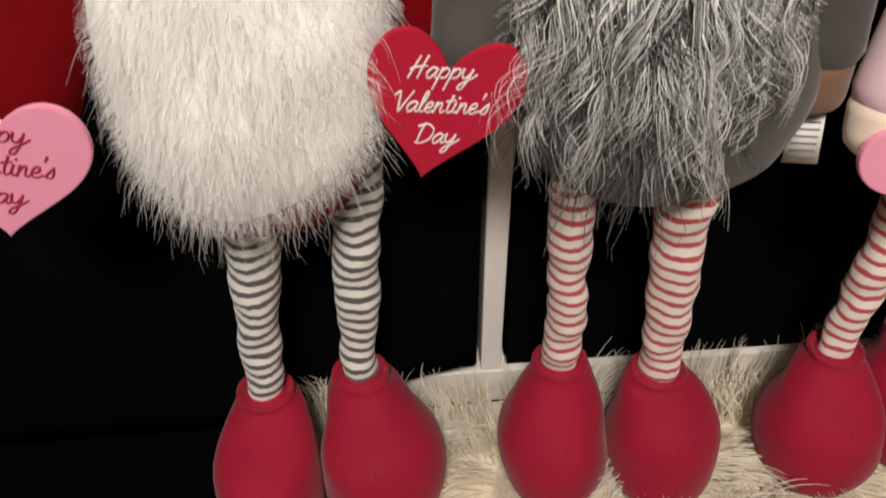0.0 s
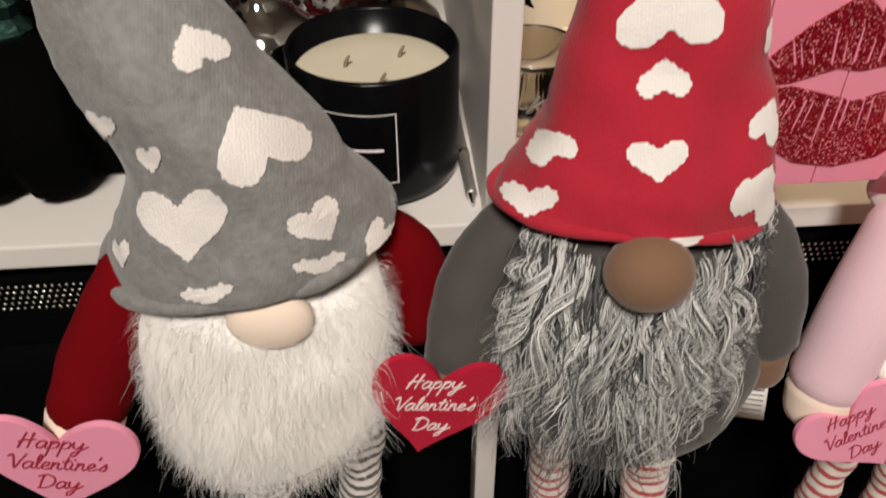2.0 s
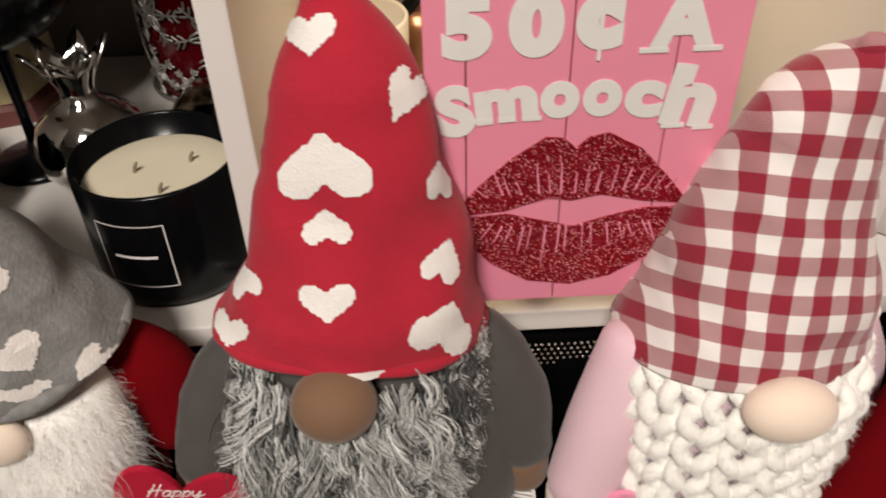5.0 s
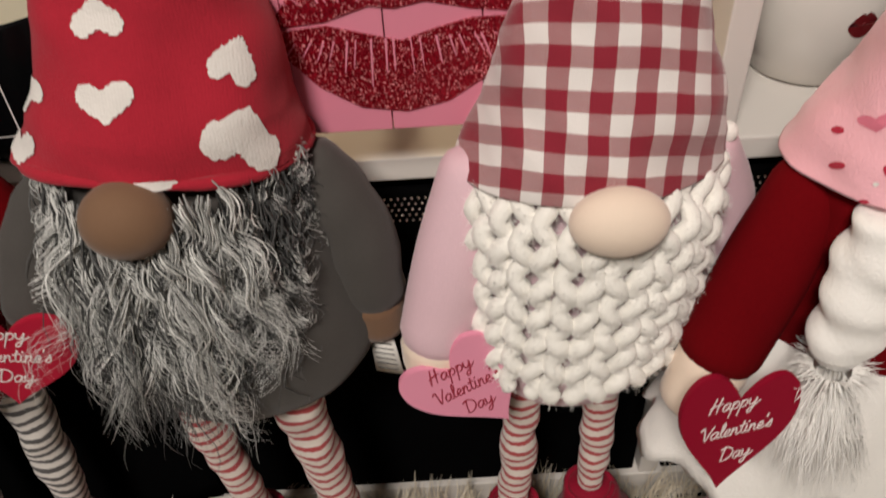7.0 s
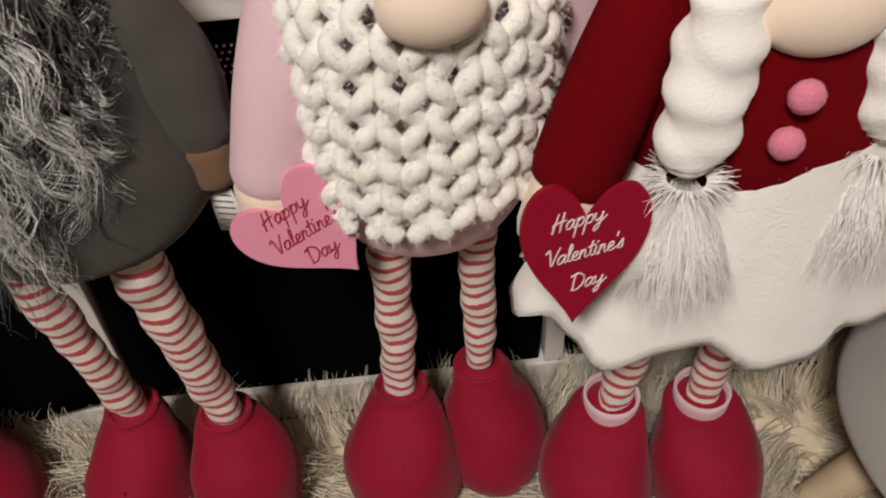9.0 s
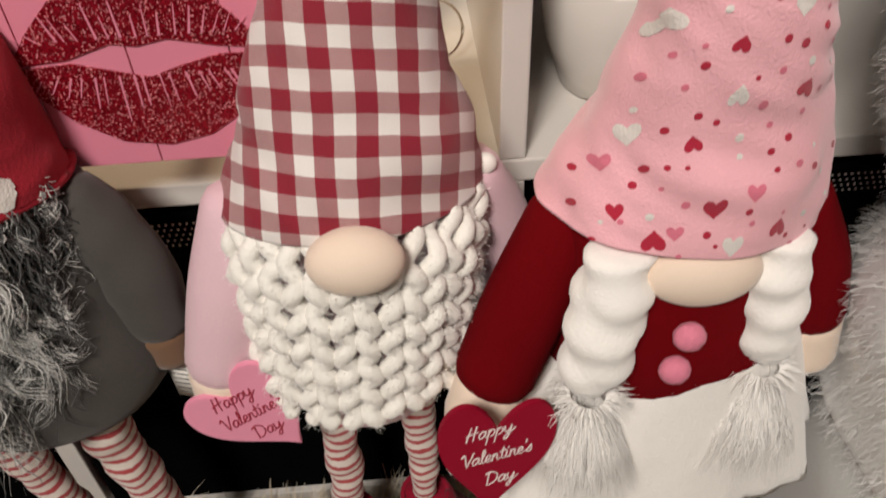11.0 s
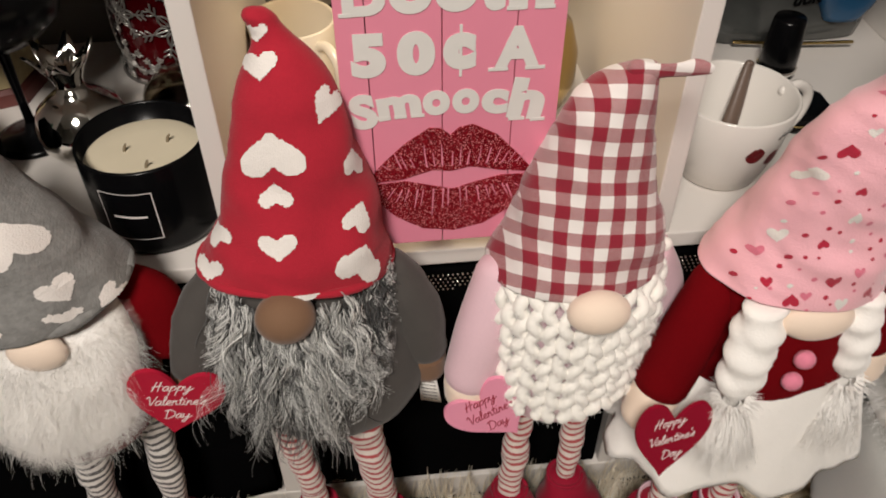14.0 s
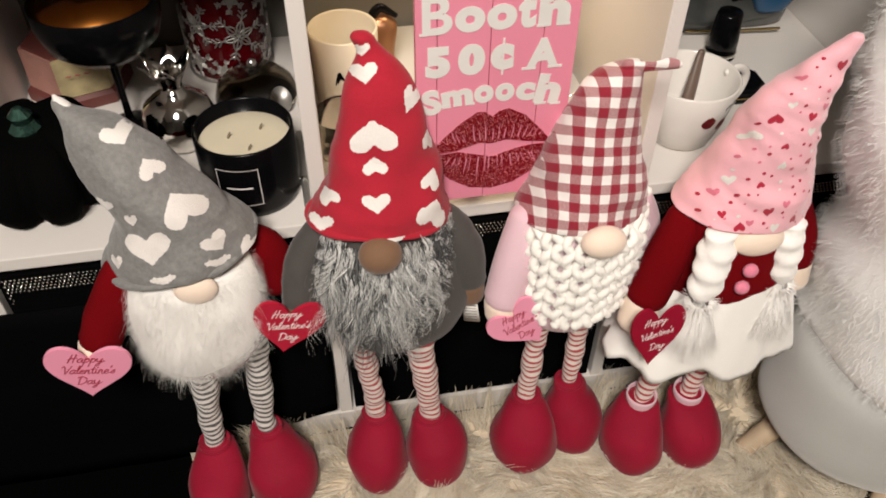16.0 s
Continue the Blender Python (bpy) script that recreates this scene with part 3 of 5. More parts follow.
GREY_HEARTS = [
    (-0.149, 0.483, 0.040, 0.032, 0),
    (-0.114, 0.512, 0.037, 0.031, 208),
    (-0.095, 0.475, 0.022, 0.019, 30),
    (-0.134, 0.546, 0.020, 0.019, 208),
    (-0.156, 0.572, 0.025, 0.020, 28),
    (-0.183, 0.456, 0.014, 0.013, 0),
    (-0.143, 0.450, 0.024, 0.009, 8),
    (-0.095, 0.456, 0.022, 0.009, 8),
    (-0.069, 0.451, 0.014, 0.026, -25),
    (-0.157, 0.509, 0.011, 0.011, 0),
    (-0.178, 0.516, 0.018, 0.012, -20),
]
ROSE_HEARTS = [
    (0.410, 0.612, 0.011, 0.011, 180),
    (0.437, 0.616, 0.008, 0.009, 10),
    (0.400, 0.560, 0.010, 0.009, 180),
    (0.425, 0.569, 0.008, 0.008, -10),
    (0.411, 0.537, 0.006, 0.006, 170),
    (0.402, 0.492, 0.007, 0.007, 190),
    (0.413, 0.466, 0.009, 0.009, 5),
    (0.391, 0.446, 0.010, 0.010, 180),
    (0.443, 0.451, 0.008, 0.009, 180),
    (0.440, 0.516, 0.008, 0.007, 170),
    (0.376, 0.455, 0.007, 0.008, 0),
    (0.363, 0.528, 0.005, 0.007, 0),
    (0.434, 0.635, 0.006, 0.005, 180),
]
WHITE_HEARTS = [
    (0.396, 0.593, 0.010, 0.009, 180),
    (0.429, 0.553, 0.008, 0.008, 0),
    (0.390, 0.536, 0.010, 0.009, 180),
    (0.362, 0.511, 0.008, 0.008, 0),
    (0.381, 0.486, 0.009, 0.010, 0),
    (0.414, 0.516, 0.007, 0.008, 180),
    (0.423, 0.447, 0.009, 0.010, 0),
    (0.408, 0.577, 0.006, 0.006, 0),
    (0.373, 0.567, 0.006, 0.008, 0),
]
PINK_HEARTS = [
    (0.386, 0.584, 0.008, 0.009, 180),
    (0.378, 0.525, 0.009, 0.007, 180),
    (0.372, 0.469, 0.008, 0.008, 0),
    (0.428, 0.474, 0.008, 0.008, 0),
    (0.398, 0.605, 0.005, 0.005, 0),
    (0.435, 0.577, 0.007, 0.007, 0),
    (0.399, 0.452, 0.007, 0.007, 0),
    (0.412, 0.600, 0.005, 0.005, 0),
]
DOTS = [
    (0.419, 0.612, 0.002, 0.002),
    (0.430, 0.606, 0.002, 0.002),
    (0.423, 0.597, 0.002, 0.002),
    (0.406, 0.586, 0.002, 0.002),
    (0.434, 0.585, 0.002, 0.002),
    (0.376, 0.540, 0.003, 0.003),
    (0.401, 0.527, 0.003, 0.003),
    (0.426, 0.540, 0.003, 0.003),
    (0.402, 0.505, 0.003, 0.003),
    (0.392, 0.495, 0.003, 0.003),
    (0.368, 0.485, 0.003, 0.003),
    (0.427, 0.464, 0.003, 0.003),
    (0.432, 0.490, 0.003, 0.003),
    (0.441, 0.542, 0.003, 0.003),
    (0.391, 0.574, 0.002, 0.003),
    (0.381, 0.578, 0.002, 0.003),
]
HEART = heart_outline()
SAWTOOTH = 0.0014


# a slanted brush hand: strokes of each letter on a grid where the small letters are 1 high
SCRIPT = {
    "H": (1.35, [[(0, 0), (0.25, 1), (0.5, 2)], [(1.1, 2), (0.9, 1), (0.75, 0)], [(0.0, 0.8), (0.6, 1.05), (1.3, 1.15)]]),
    "a": (1.0, [[(0.8, 0.9), (0.45, 1), (0.1, 0.6), (0.15, 0.1), (0.45, 0.1), (0.75, 0.6), (0.85, 0.95), (0.75, 0.3), (0.9, 0.05), (1.1, 0.25)]]),
    "p": (0.92, [[(0.2, 1), (0.1, 0.2), (-0.1, -1)], [(0.15, 0.6), (0.5, 1), (0.8, 0.75), (0.65, 0.2), (0.3, 0.1)]]),
    "y": (1.0, [[(0.1, 1), (0.1, 0.4), (0.4, 0.15), (0.75, 0.6), (0.85, 1), (0.7, 0), (0.4, -0.8), (0.05, -0.85), (0.2, -0.4), (0.9, 0.1), (1.3, 0.5)]]),
    "V": (1.1, [[(-0.1, 1.6), (0.25, 1.9), (0.4, 0.8), (0.5, 0), (0.9, 1.0), (1.3, 2.0)]]),
    "l": (0.5, [[(0.1, 0.5), (0.45, 1.5), (0.4, 2), (0.2, 1.6), (0.15, 0.4), (0.3, 0.05), (0.55, 0.25)]]),
    "e": (0.78, [[(0.05, 0.4), (0.5, 0.55), (0.6, 0.9), (0.35, 1), (0.1, 0.6), (0.2, 0.1), (0.5, 0.05), (0.85, 0.3)]]),
    "n": (0.9, [[(0.15, 1), (0.1, 0.5), (0.05, 0)], [(0.1, 0.5), (0.4, 0.95), (0.6, 0.85), (0.55, 0.3), (0.7, 0.05), (0.95, 0.25)]]),
    "t": (0.6, [[(0.4, 1.7), (0.25, 0.8), (0.25, 0.2), (0.45, 0.05), (0.65, 0.25)], [(0.0, 1.1), (0.7, 1.25)]]),
    "i": (0.5, [[(0.2, 1), (0.12, 0.3), (0.3, 0.05), (0.5, 0.25)], [(0.32, 1.45), (0.36, 1.56)]]),
    "'": (0.25, [[(0.2, 1.95), (0.1, 1.5)]]),
    "s": (0.65, [[(0.0, 0.2), (0.45, 0.95), (0.5, 1.05), (0.55, 0.4), (0.4, 0.05), (0.1, 0.1)]]),
    "D": (1.35, [[(0.3, 1.9), (0.15, 1), (0.1, 0.05)], [(-0.15, 1.7), (0.5, 1.95), (1.2, 1.4), (1.1, 0.5), (0.5, 0.02), (-0.05, 0.05)]]),
}


def script(word, size, m, material, parent):
    """A word in the brush hand, its middle at the origin of m, as one flat raised mesh."""
    lines, pen_x = [], 0.0
    for ch in word:
        step_, strokes = SCRIPT[ch]
        lines += [[(pen_x + px + 0.22 * py, py) for px, py in st] for st in strokes]
        pen_x += step_
    out = bmesh.new()
    tmp = bpy.data.meshes.new("stroke")
    for st in lines:
        n_ = len(st) - 1
        bm = tube([((px - pen_x / 2 - 0.2) * size, (py - 0.6) * size, 0.0, size * (0.115 - 0.03 * k / n_)) for k, (px, py) in enumerate(st)], 6, 4)
        bm.to_mesh(tmp)
        bm.free()
        out.from_mesh(tmp)
    bpy.data.meshes.remove(tmp)
    bmesh.ops.transform(out, matrix=m @ Matrix.Diagonal((1, 1, 0.35, 1)), verts=out.verts[:])
    return part("lettering", out, material, parent)


def card(gnome, x, y, z, w, h, roll, turn, material, ink, label, text_roll=0.0, tilt=10):
    m = card_matrix(x, y, z, roll, tilt, turn)
    c = part("heart_card", slab([(px * w, (py - 0.02) * h * 0.98) for px, py in HEART], 0.004, m, 0.0004), material, gnome, label, False)
    t = m @ pose(0, 0, 0.0042, 0, 0, text_roll)
    for word, dy, dx in (("Happy", 0.16, -0.02), ("Valentine's", -0.06, 0.0), ("Day", -0.27, -0.01)):
        script(word, w * 0.076, t @ Matrix.Translation((dx * w, dy * h, 0)), ink, c)
    return c


def shoe(gnome, x, y, rx, ry, h, turn, collar_x, collar_y, collar_z, seed):
    """A fat stuffed boot: an egg on the rug with a short cuff."""
    rows = [(x, y, 0.026, rx * 0.55, ry * 0.6), (x, y, 0.034, rx * 0.88, ry * 0.90), (x, y, 0.052, rx * 1.02, ry), (x, y + 0.002, 0.074, rx * 1.0, ry * 0.95), (x + (collar_x - x) * 0.3, y + 0.006, 0.092, rx * 0.86, ry * 0.78),
            (x + (collar_x - x) * 0.8, collar_y - 0.005, 0.106, rx * 0.66, ry * 0.56), (collar_x, collar_y - 0.001, collar_z - 0.003, 0.0205, 0.0190), (collar_x, collar_y, collar_z + 0.002, 0.0180, 0.0170)]
    s = part("shoe", skin(rows, 36, 5, 0.004, 26, 1.0, seed), M_SHOE, gnome)
    rim = []
    for k in range(25):
        a = 2 * math.pi * k / 24
        rim.append((collar_x + 0.0172 * math.cos(a), collar_y + 0.0163 * math.sin(a), collar_z + 0.0018 + 0.0015 * noise.noise(Vector((a, seed, 0))), 0.0022))
    if seed < 40:
        part("cuff", tube(rim, 8, 1, 1, 0, False), M_SHOE, s)
    else:
        part("cuff", lathe([(0.0165, -0.016), (0.0185, -0.012), (0.0192, 0.004), (0.0195, 0.009), (0.0180, 0.010), (0.0170, 0.006), (0.0160, -0.010)], collar_x, collar_y, collar_z, 28), M_PINKFAB, s, "pale pink turned cuff")
    seam = []
    for k in range(9):
        f = k / 8
        w = float(np.interp(0.045 + 0.05 * f, (0.034, 0.052, 0.074, 0.092), (0.90, 1.0, 0.95, 0.78)))
        seam.append((x + (collar_x - x) * 0.3 * f + 0.0015 * noise.noise(Vector((k * 0.7, seed, 0))), y + 0.006 * f - ry * w - 0.0003, 0.045 + 0.05 * f, 0.0008))
    part("seam", tube(seam, 6, 2), M_SHOE, s)
    return s


def leg(gnome, points, material):
    lg = part("leg", tube(points, 18, 10, 1.0, 0.0035), material, gnome)
    return lg


def hang_tag(gnome, x, y, z):
    m = card_matrix(x, y, z, 6, 0, -20)
    t = part("sewn_tag", slab([(-0.009, -0.015), (0.009, -0.015), (0.008, 0.015), (-0.007, 0.015)], 0.0008, m, 0), M_TAG, gnome, "white printed care tag")
    for k in range(6):
        mm = m @ Matrix.Translation((0, 0.011 - k * 0.0044, 0.0010))
        part("printed_line", slab([(-0.0065, -0.0006), (0.0065, -0.0006), (0.0065, 0.0006), (-0.0065, 0.0006)], 0.0001, mm, 0), M_TAGINK, t)


def rolled_brim(gnome, cx, cy, zs, rx, ry, r, material, front_dip=0.0, slant=0.0):
    pts = []
    for k in range(49):
        a = 2 * math.pi * k / 48
        z = zs + front_dip * math.sin(a) + slant * math.cos(a) + 0.0015 * math.sin(3 * a + 0.7)
        pts.append((cx + rx * math.cos(a), cy + ry * math.sin(a), z, r * (1 + 0.25 * math.sin(5 * a))))
    return part("hat_brim", tube(pts, 10, 1, 1, 0.001, False), material, gnome)


# white-bearded gnome in a grey hat
g1 = thing("plush_gnome", -0.128, -0.06, 0.03, "plush gnome with grey heart-knit hat and white fur beard", "plush gnome", "plush gnomes in a row")
part("body", skin([(-0.138, -0.056, 0.268, 0.03, 0.028), (-0.137, -0.057, 0.278, 0.050, 0.042), (-0.134, -0.057, 0.31, 0.063, 0.050), (-0.130, -0.056, 0.37, 0.064, 0.05), (-0.127, -0.055, 0.44, 0.055, 0.045)], 40, 5, 0.003), M_DKRED, g1)
hat = part("hat", skin([(-0.133, -0.058, 0.436, 0.072, 0.058), (-0.133, -0.058, 0.444, 0.0685, 0.0575), (-0.134, -0.057, 0.466, 0.058, 0.054), (-0.1355, -0.055, 0.486, 0.0485, 0.050), (-0.145, -0.052, 0.506, 0.046, 0.046), (-0.155, -0.049, 0.526, 0.042, 0.041),
    (-0.1645, -0.045, 0.548, 0.0355, 0.030), (-0.1765, -0.041, 0.567, 0.0255, 0.022), (-0.190, -0.037, 0.578, 0.0135, 0.012), (-0.199, -0.034, 0.586, 0.005, 0.005), (-0.201, -0.033, 0.590, 0.002, 0.002)], 72, 7, 0.005, 26, 1.0, 3.3, -0.020, 0.011, 0.0015, 0.42), M_GREYKNIT, g1, "grey knitted hat with cream hearts")
bpy.context.view_layer.update()
for cx, cz, w, h, turn in GREY_HEARTS:
    patches("knit_heart", hat, HEART, cx, cz, w, h, turn, M_WHITEKNIT, hat, 0.0007, SAWTOOTH)
part("hat_tip", tube([(-0.1965, -0.035, 0.5835, 0.0062), (-0.2005, -0.0335, 0.5895, 0.0048), (-0.2025, -0.0325, 0.594, 0.0022)], 14, 5, 1, 0.001), M_WHITEKNIT, hat, "cream tip")
rolled_brim(g1, -0.133, -0.058, 0.4375, 0.0695, 0.0560, 0.0042, M_GREYKNIT, -0.004, 0.011)
part("nose", ball(-0.120, -0.110, 0.427, 0.0200, 0.010, 0.0170), M_SKIN, g1, "round peach nose sunk in the fur")
beard = part("beard", skin([(-0.144, -0.084, 0.284, 0.014, 0.010), (-0.142, -0.086, 0.296, 0.032, 0.020), (-0.136, -0.087, 0.322, 0.052, 0.029), (-0.131, -0.085, 0.360, 0.061, 0.033), (-0.129, -0.081, 0.40, 0.061, 0.035), (-0.128, -0.074, 0.428, 0.058, 0.036), (-0.128, -0.064, 0.442, 0.04, 0.02)], 40, 5, 0.004), M_SKIRT, g1, "thick white fur beard")


def fur_on(ob, count, length, width, material, parent, lean=(0, 0, -0.8), seed=1, front=True, droop=0.3, wave=0.002, name="fur", turns=1.0, segs=4, ceiling=9.0):
    """Roots spread over the faces of a mesh by area."""
    rng = np.random.default_rng(seed)
    me = ob.data
    me.calc_loop_triangles()
    base = np.array(ob.matrix_world.translation)
    co = np.array([v.co for v in me.vertices])
    tri_ = np.array([t.vertices[:] for t in me.loop_triangles])
    a, b, c = co[tri_[:, 0]], co[tri_[:, 1]], co[tri_[:, 2]]
    nrm = np.cross(b - a, c - a)
    area = np.linalg.norm(nrm, axis=1)
    ok = area > 1e-12
    if front:
        ok &= nrm[:, 1] < 0.2 * area
    ok &= a[:, 2] + base[2] < ceiling
    pr = np.where(ok, area, 0)
    idx = rng.choice(len(tri_), count, p=pr / pr.sum())
    u, v = rng.uniform(0, 1, count), rng.uniform(0, 1, count)
    fl = u + v > 1
    u, v = np.where(fl, 1 - u, u), np.where(fl, 1 - v, v)
    root = a[idx] + (b - a)[idx] * u[:, None] + (c - a)[idx] * v[:, None] + base
    d = nrm[idx] / area[idx, None] + np.array(lean) + rng.normal(0, 0.28, (count, 3))
    f = strands(name, root, d, rng.uniform(length * 0.5, length * 1.25, count), np.full(count, width), material, parent, segs, droop, wave, turns, seed)
    f["kind"] = "stuff"
    return f


bpy.context.view_layer.update()
fur_on(beard, 7000, 0.0085, 0.00010, M_WHITEHAIR, beard, (0, -0.1, -0.5), 11, ceiling=0.430)
fur_on(beard, 1300, 0.022, 0.00014, M_WHITEHAIR, beard, (0, 0.5, -1.1), 12, False, 0.3, 0.003, "long_fur", 0.8, 5, 0.40)
part("arm", tube([(-0.186, -0.072, 0.425, 0.020), (-0.207, -0.083, 0.392, 0.0205), (-0.224, -0.093, 0.358, 0.0205)], 20, 6, 1, 0.0015), M_DKRED, g1, "dark red sleeve")
part("hand", tube([(-0.226, -0.095, 0.352, 0.020), (-0.231, -0.099, 0.338, 0.019)], 18, 6), M_SKIN, g1)
part("arm", tube([(-0.078, -0.052, 0.425, 0.021), (-0.058, -0.050, 0.405, 0.022), (-0.052, -0.055, 0.37, 0.020)], 20, 6), M_DKRED, g1)
leg(g1, [(-0.147, -0.058, 0.285, 0.0165), (-0.151, -0.060, 0.235, 0.0155), (-0.158, -0.062, 0.16, 0.0128), (-0.161, -0.064, 0.108, 0.0118)], M_SOCKG)
leg(g1, [(-0.088, -0.053, 0.30, 0.015), (-0.090, -0.055, 0.26, 0.0145), (-0.096, -0.056, 0.18, 0.0128), (-0.098, -0.057, 0.115, 0.0120)], M_SOCKG)
shoe(g1, -0.163, -0.100, 0.036, 0.050, 0.08, 0, -0.161, -0.066, 0.114, 1.3)
shoe(g1, -0.088, -0.088, 0.041, 0.052, 0.08, 0, -0.098, -0.060, 0.118, 7.7)
card(g1, -0.2355, -0.114, 0.346, 0.078, 0.076, -11, 0, M_CARDPINK, M_INKRED, "pink heart card lettered in red", 0, 1)

# grey-bearded gnome in a red hat
g2 = thing("plush_gnome", 0.065, -0.06, 0.03, "plush gnome with red heart-knit hat, wavy grey beard and charcoal body", "plush gnome", "plush gnomes in a row")
part("body", skin([(0.066, -0.070, 0.284, 0.028, 0.024), (0.066, -0.070, 0.290, 0.052, 0.038), (0.068, -0.067, 0.308, 0.070, 0.047), (0.069, -0.062, 0.340, 0.076, 0.053), (0.066, -0.056, 0.39, 0.072, 0.050), (0.060, -0.055, 0.445, 0.06, 0.05)], 44, 5, 0.003), M_GREYFAB, g2)
hat = part("hat", skin([(0.055, -0.058, 0.450, 0.0690, 0.055), (0.0560, -0.058, 0.457, 0.0660, 0.054), (0.0590, -0.057, 0.472, 0.0605, 0.051), (0.0625, -0.054, 0.492, 0.0545, 0.044), (0.0618, -0.049, 0.530, 0.0455, 0.036), (0.0635, -0.043, 0.570, 0.0318, 0.026), (0.062, -0.037, 0.597, 0.0195, 0.017),
    (0.059, -0.033, 0.609, 0.0125, 0.0115), (0.055, -0.031, 0.616, 0.0108, 0.010), (0.052, -0.030, 0.622, 0.0105, 0.0095), (0.0505, -0.029, 0.6265, 0.007, 0.006), (0.050, -0.029, 0.628, 0.002, 0.002)], 72, 8, 0.0045, 30, 1.0, 8.1, -0.002, -0.005, 0.0012, 0.25), M_REDKNIT, g2, "red knitted hat with cream hearts")
bpy.context.view_layer.update()
for cx, cz, w, h, turn in RED_HEARTS:
    patches("knit_heart", hat, HEART, cx, cz, w, h, turn, M_WHITEKNIT, hat, 0.0007, SAWTOOTH)
rolled_brim(g2, 0.055, -0.058, 0.4505, 0.0680, 0.0545, 0.0026, M_REDKNIT, -0.012, -0.005)
part("nose", ball(0.049, -0.118, 0.450, 0.0205, 0.018, 0.0180), M_BROWN, g2, "round brown nose")
beard = part("beard", skin([(0.055, -0.090, 0.33, 0.03, 0.015), (0.058, -0.086, 0.35, 0.048, 0.024), (0.058, -0.080, 0.39, 0.056, 0.030), (0.058, -0.076, 0.43, 0.058, 0.032), (0.058, -0.07, 0.452, 0.055, 0.03)], 40, 5, 0.006, 40), M_GREYFAB, g2, "long wavy grey and white beard")
# short dark hairs, and over them pale wavy locks of many hairs each
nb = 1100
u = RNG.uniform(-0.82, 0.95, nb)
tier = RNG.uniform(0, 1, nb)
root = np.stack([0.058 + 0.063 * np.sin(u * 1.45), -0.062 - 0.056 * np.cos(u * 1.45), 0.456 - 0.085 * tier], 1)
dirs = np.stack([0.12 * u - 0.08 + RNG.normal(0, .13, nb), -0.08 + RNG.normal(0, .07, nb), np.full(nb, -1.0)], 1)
strands("dark_hair", root, dirs, (0.040 + 0.060 * (1 - np.abs(u + 0.25))) * RNG.uniform(0.6, 1.1, nb), RNG.uniform(0.0004, 0.0009, nb), M_DARKHAIR, beard, 10, 0.05, 0.004, 2.0, 7, "short dark grey hair")["kind"] = "stuff"
nc, per = 105, 15
cu = RNG.uniform(-0.82, 0.95, nc)
ct = RNG.uniform(0, 1, nc) ** 1.3
croot = np.stack([0.058 + 0.060 * np.sin(cu * 1.45), -0.060 - 0.060 * np.cos(cu * 1.45), 0.458 - 0.060 * ct], 1)
cdir = np.stack([0.12 * cu - 0.05 + RNG.normal(0, .16, nc), -0.07 + RNG.normal(0, .06, nc), np.full(nc, -1.0)], 1)
clen = (0.042 + 0.098 * (1 - np.abs(cu + 0.2))) * RNG.uniform(0.65, 1.08, nc) * (1 - 0.2 * ct)
ids = np.repeat(np.arange(nc), per)
spread = RNG.normal(0, 1, (nc * per, 3)) * np.array([0.0019, 0.0012, 0.002])
wander = RNG.normal(0, 0.030, (nc * per, 3)) - spread * np.array([11.0, 9.0, 0.0])
strands("wavy_hair", croot[ids] + spread, cdir[ids] + wander, clen[ids] * RNG.uniform(0.8, 1.1, nc * per), RNG.uniform(0.00025, 0.00055, nc * per), M_GREYHAIR, beard, 24, 0.04, 0.0078, 2.4, 8, "wavy grey and white hair", None, ids)["kind"] = "stuff"
part("arm", tube([(-0.002, -0.058, 0.430, 0.018), (-0.023, -0.068, 0.398, 0.0205), (-0.030, -0.080, 0.366, 0.0200)], 20, 6, 1, 0.0025), M_GREYFAB, g2, "charcoal sleeve")
part("hand", tube([(-0.033, -0.082, 0.358, 0.0175), (-0.036, -0.084, 0.348, 0.0165)], 16, 5), M_BROWN, g2)
part("arm", tube([(0.120, -0.058, 0.430, 0.018), (0.137, -0.064, 0.395, 0.0205), (0.143, -0.068, 0.352, 0.0195)], 20, 6, 1, 0.0025), M_GREYFAB, g2, "charcoal sleeve")
part("hand", tube([(0.144, -0.069, 0.345, 0.0175), (0.146, -0.070, 0.328, 0.016)], 16, 5), M_BROWN, g2, "brown mitten hand")
leg(g2, [(0.026, -0.079, 0.30, 0.0125), (0.028, -0.076, 0.25, 0.0122), (0.034, -0.070, 0.18, 0.0118), (0.0365, -0.060, 0.117, 0.0120)], M_SOCKR)
leg(g2, [(0.089, -0.079, 0.30, 0.0160), (0.091, -0.077, 0.25, 0.0155), (0.097, -0.075, 0.18, 0.0140), (0.102, -0.070, 0.114, 0.0125)], M_SOCKR)
shoe(g2, 0.032, -0.085, 0.037, 0.046, 0.08, 0, 0.0365, -0.062, 0.118, 13.1)
shoe(g2, 0.107, -0.092, 0.038, 0.044, 0.08, 0, 0.102, -0.072, 0.114, 17.9)
hang_tag(g2, 0.147, -0.075, 0.302)
card(g2, -0.0445, -0.100, 0.356, 0.0705, 0.078, -14, 0, M_CARDRED, M_INKWHITE, "red heart card lettered in white", 8, 0)

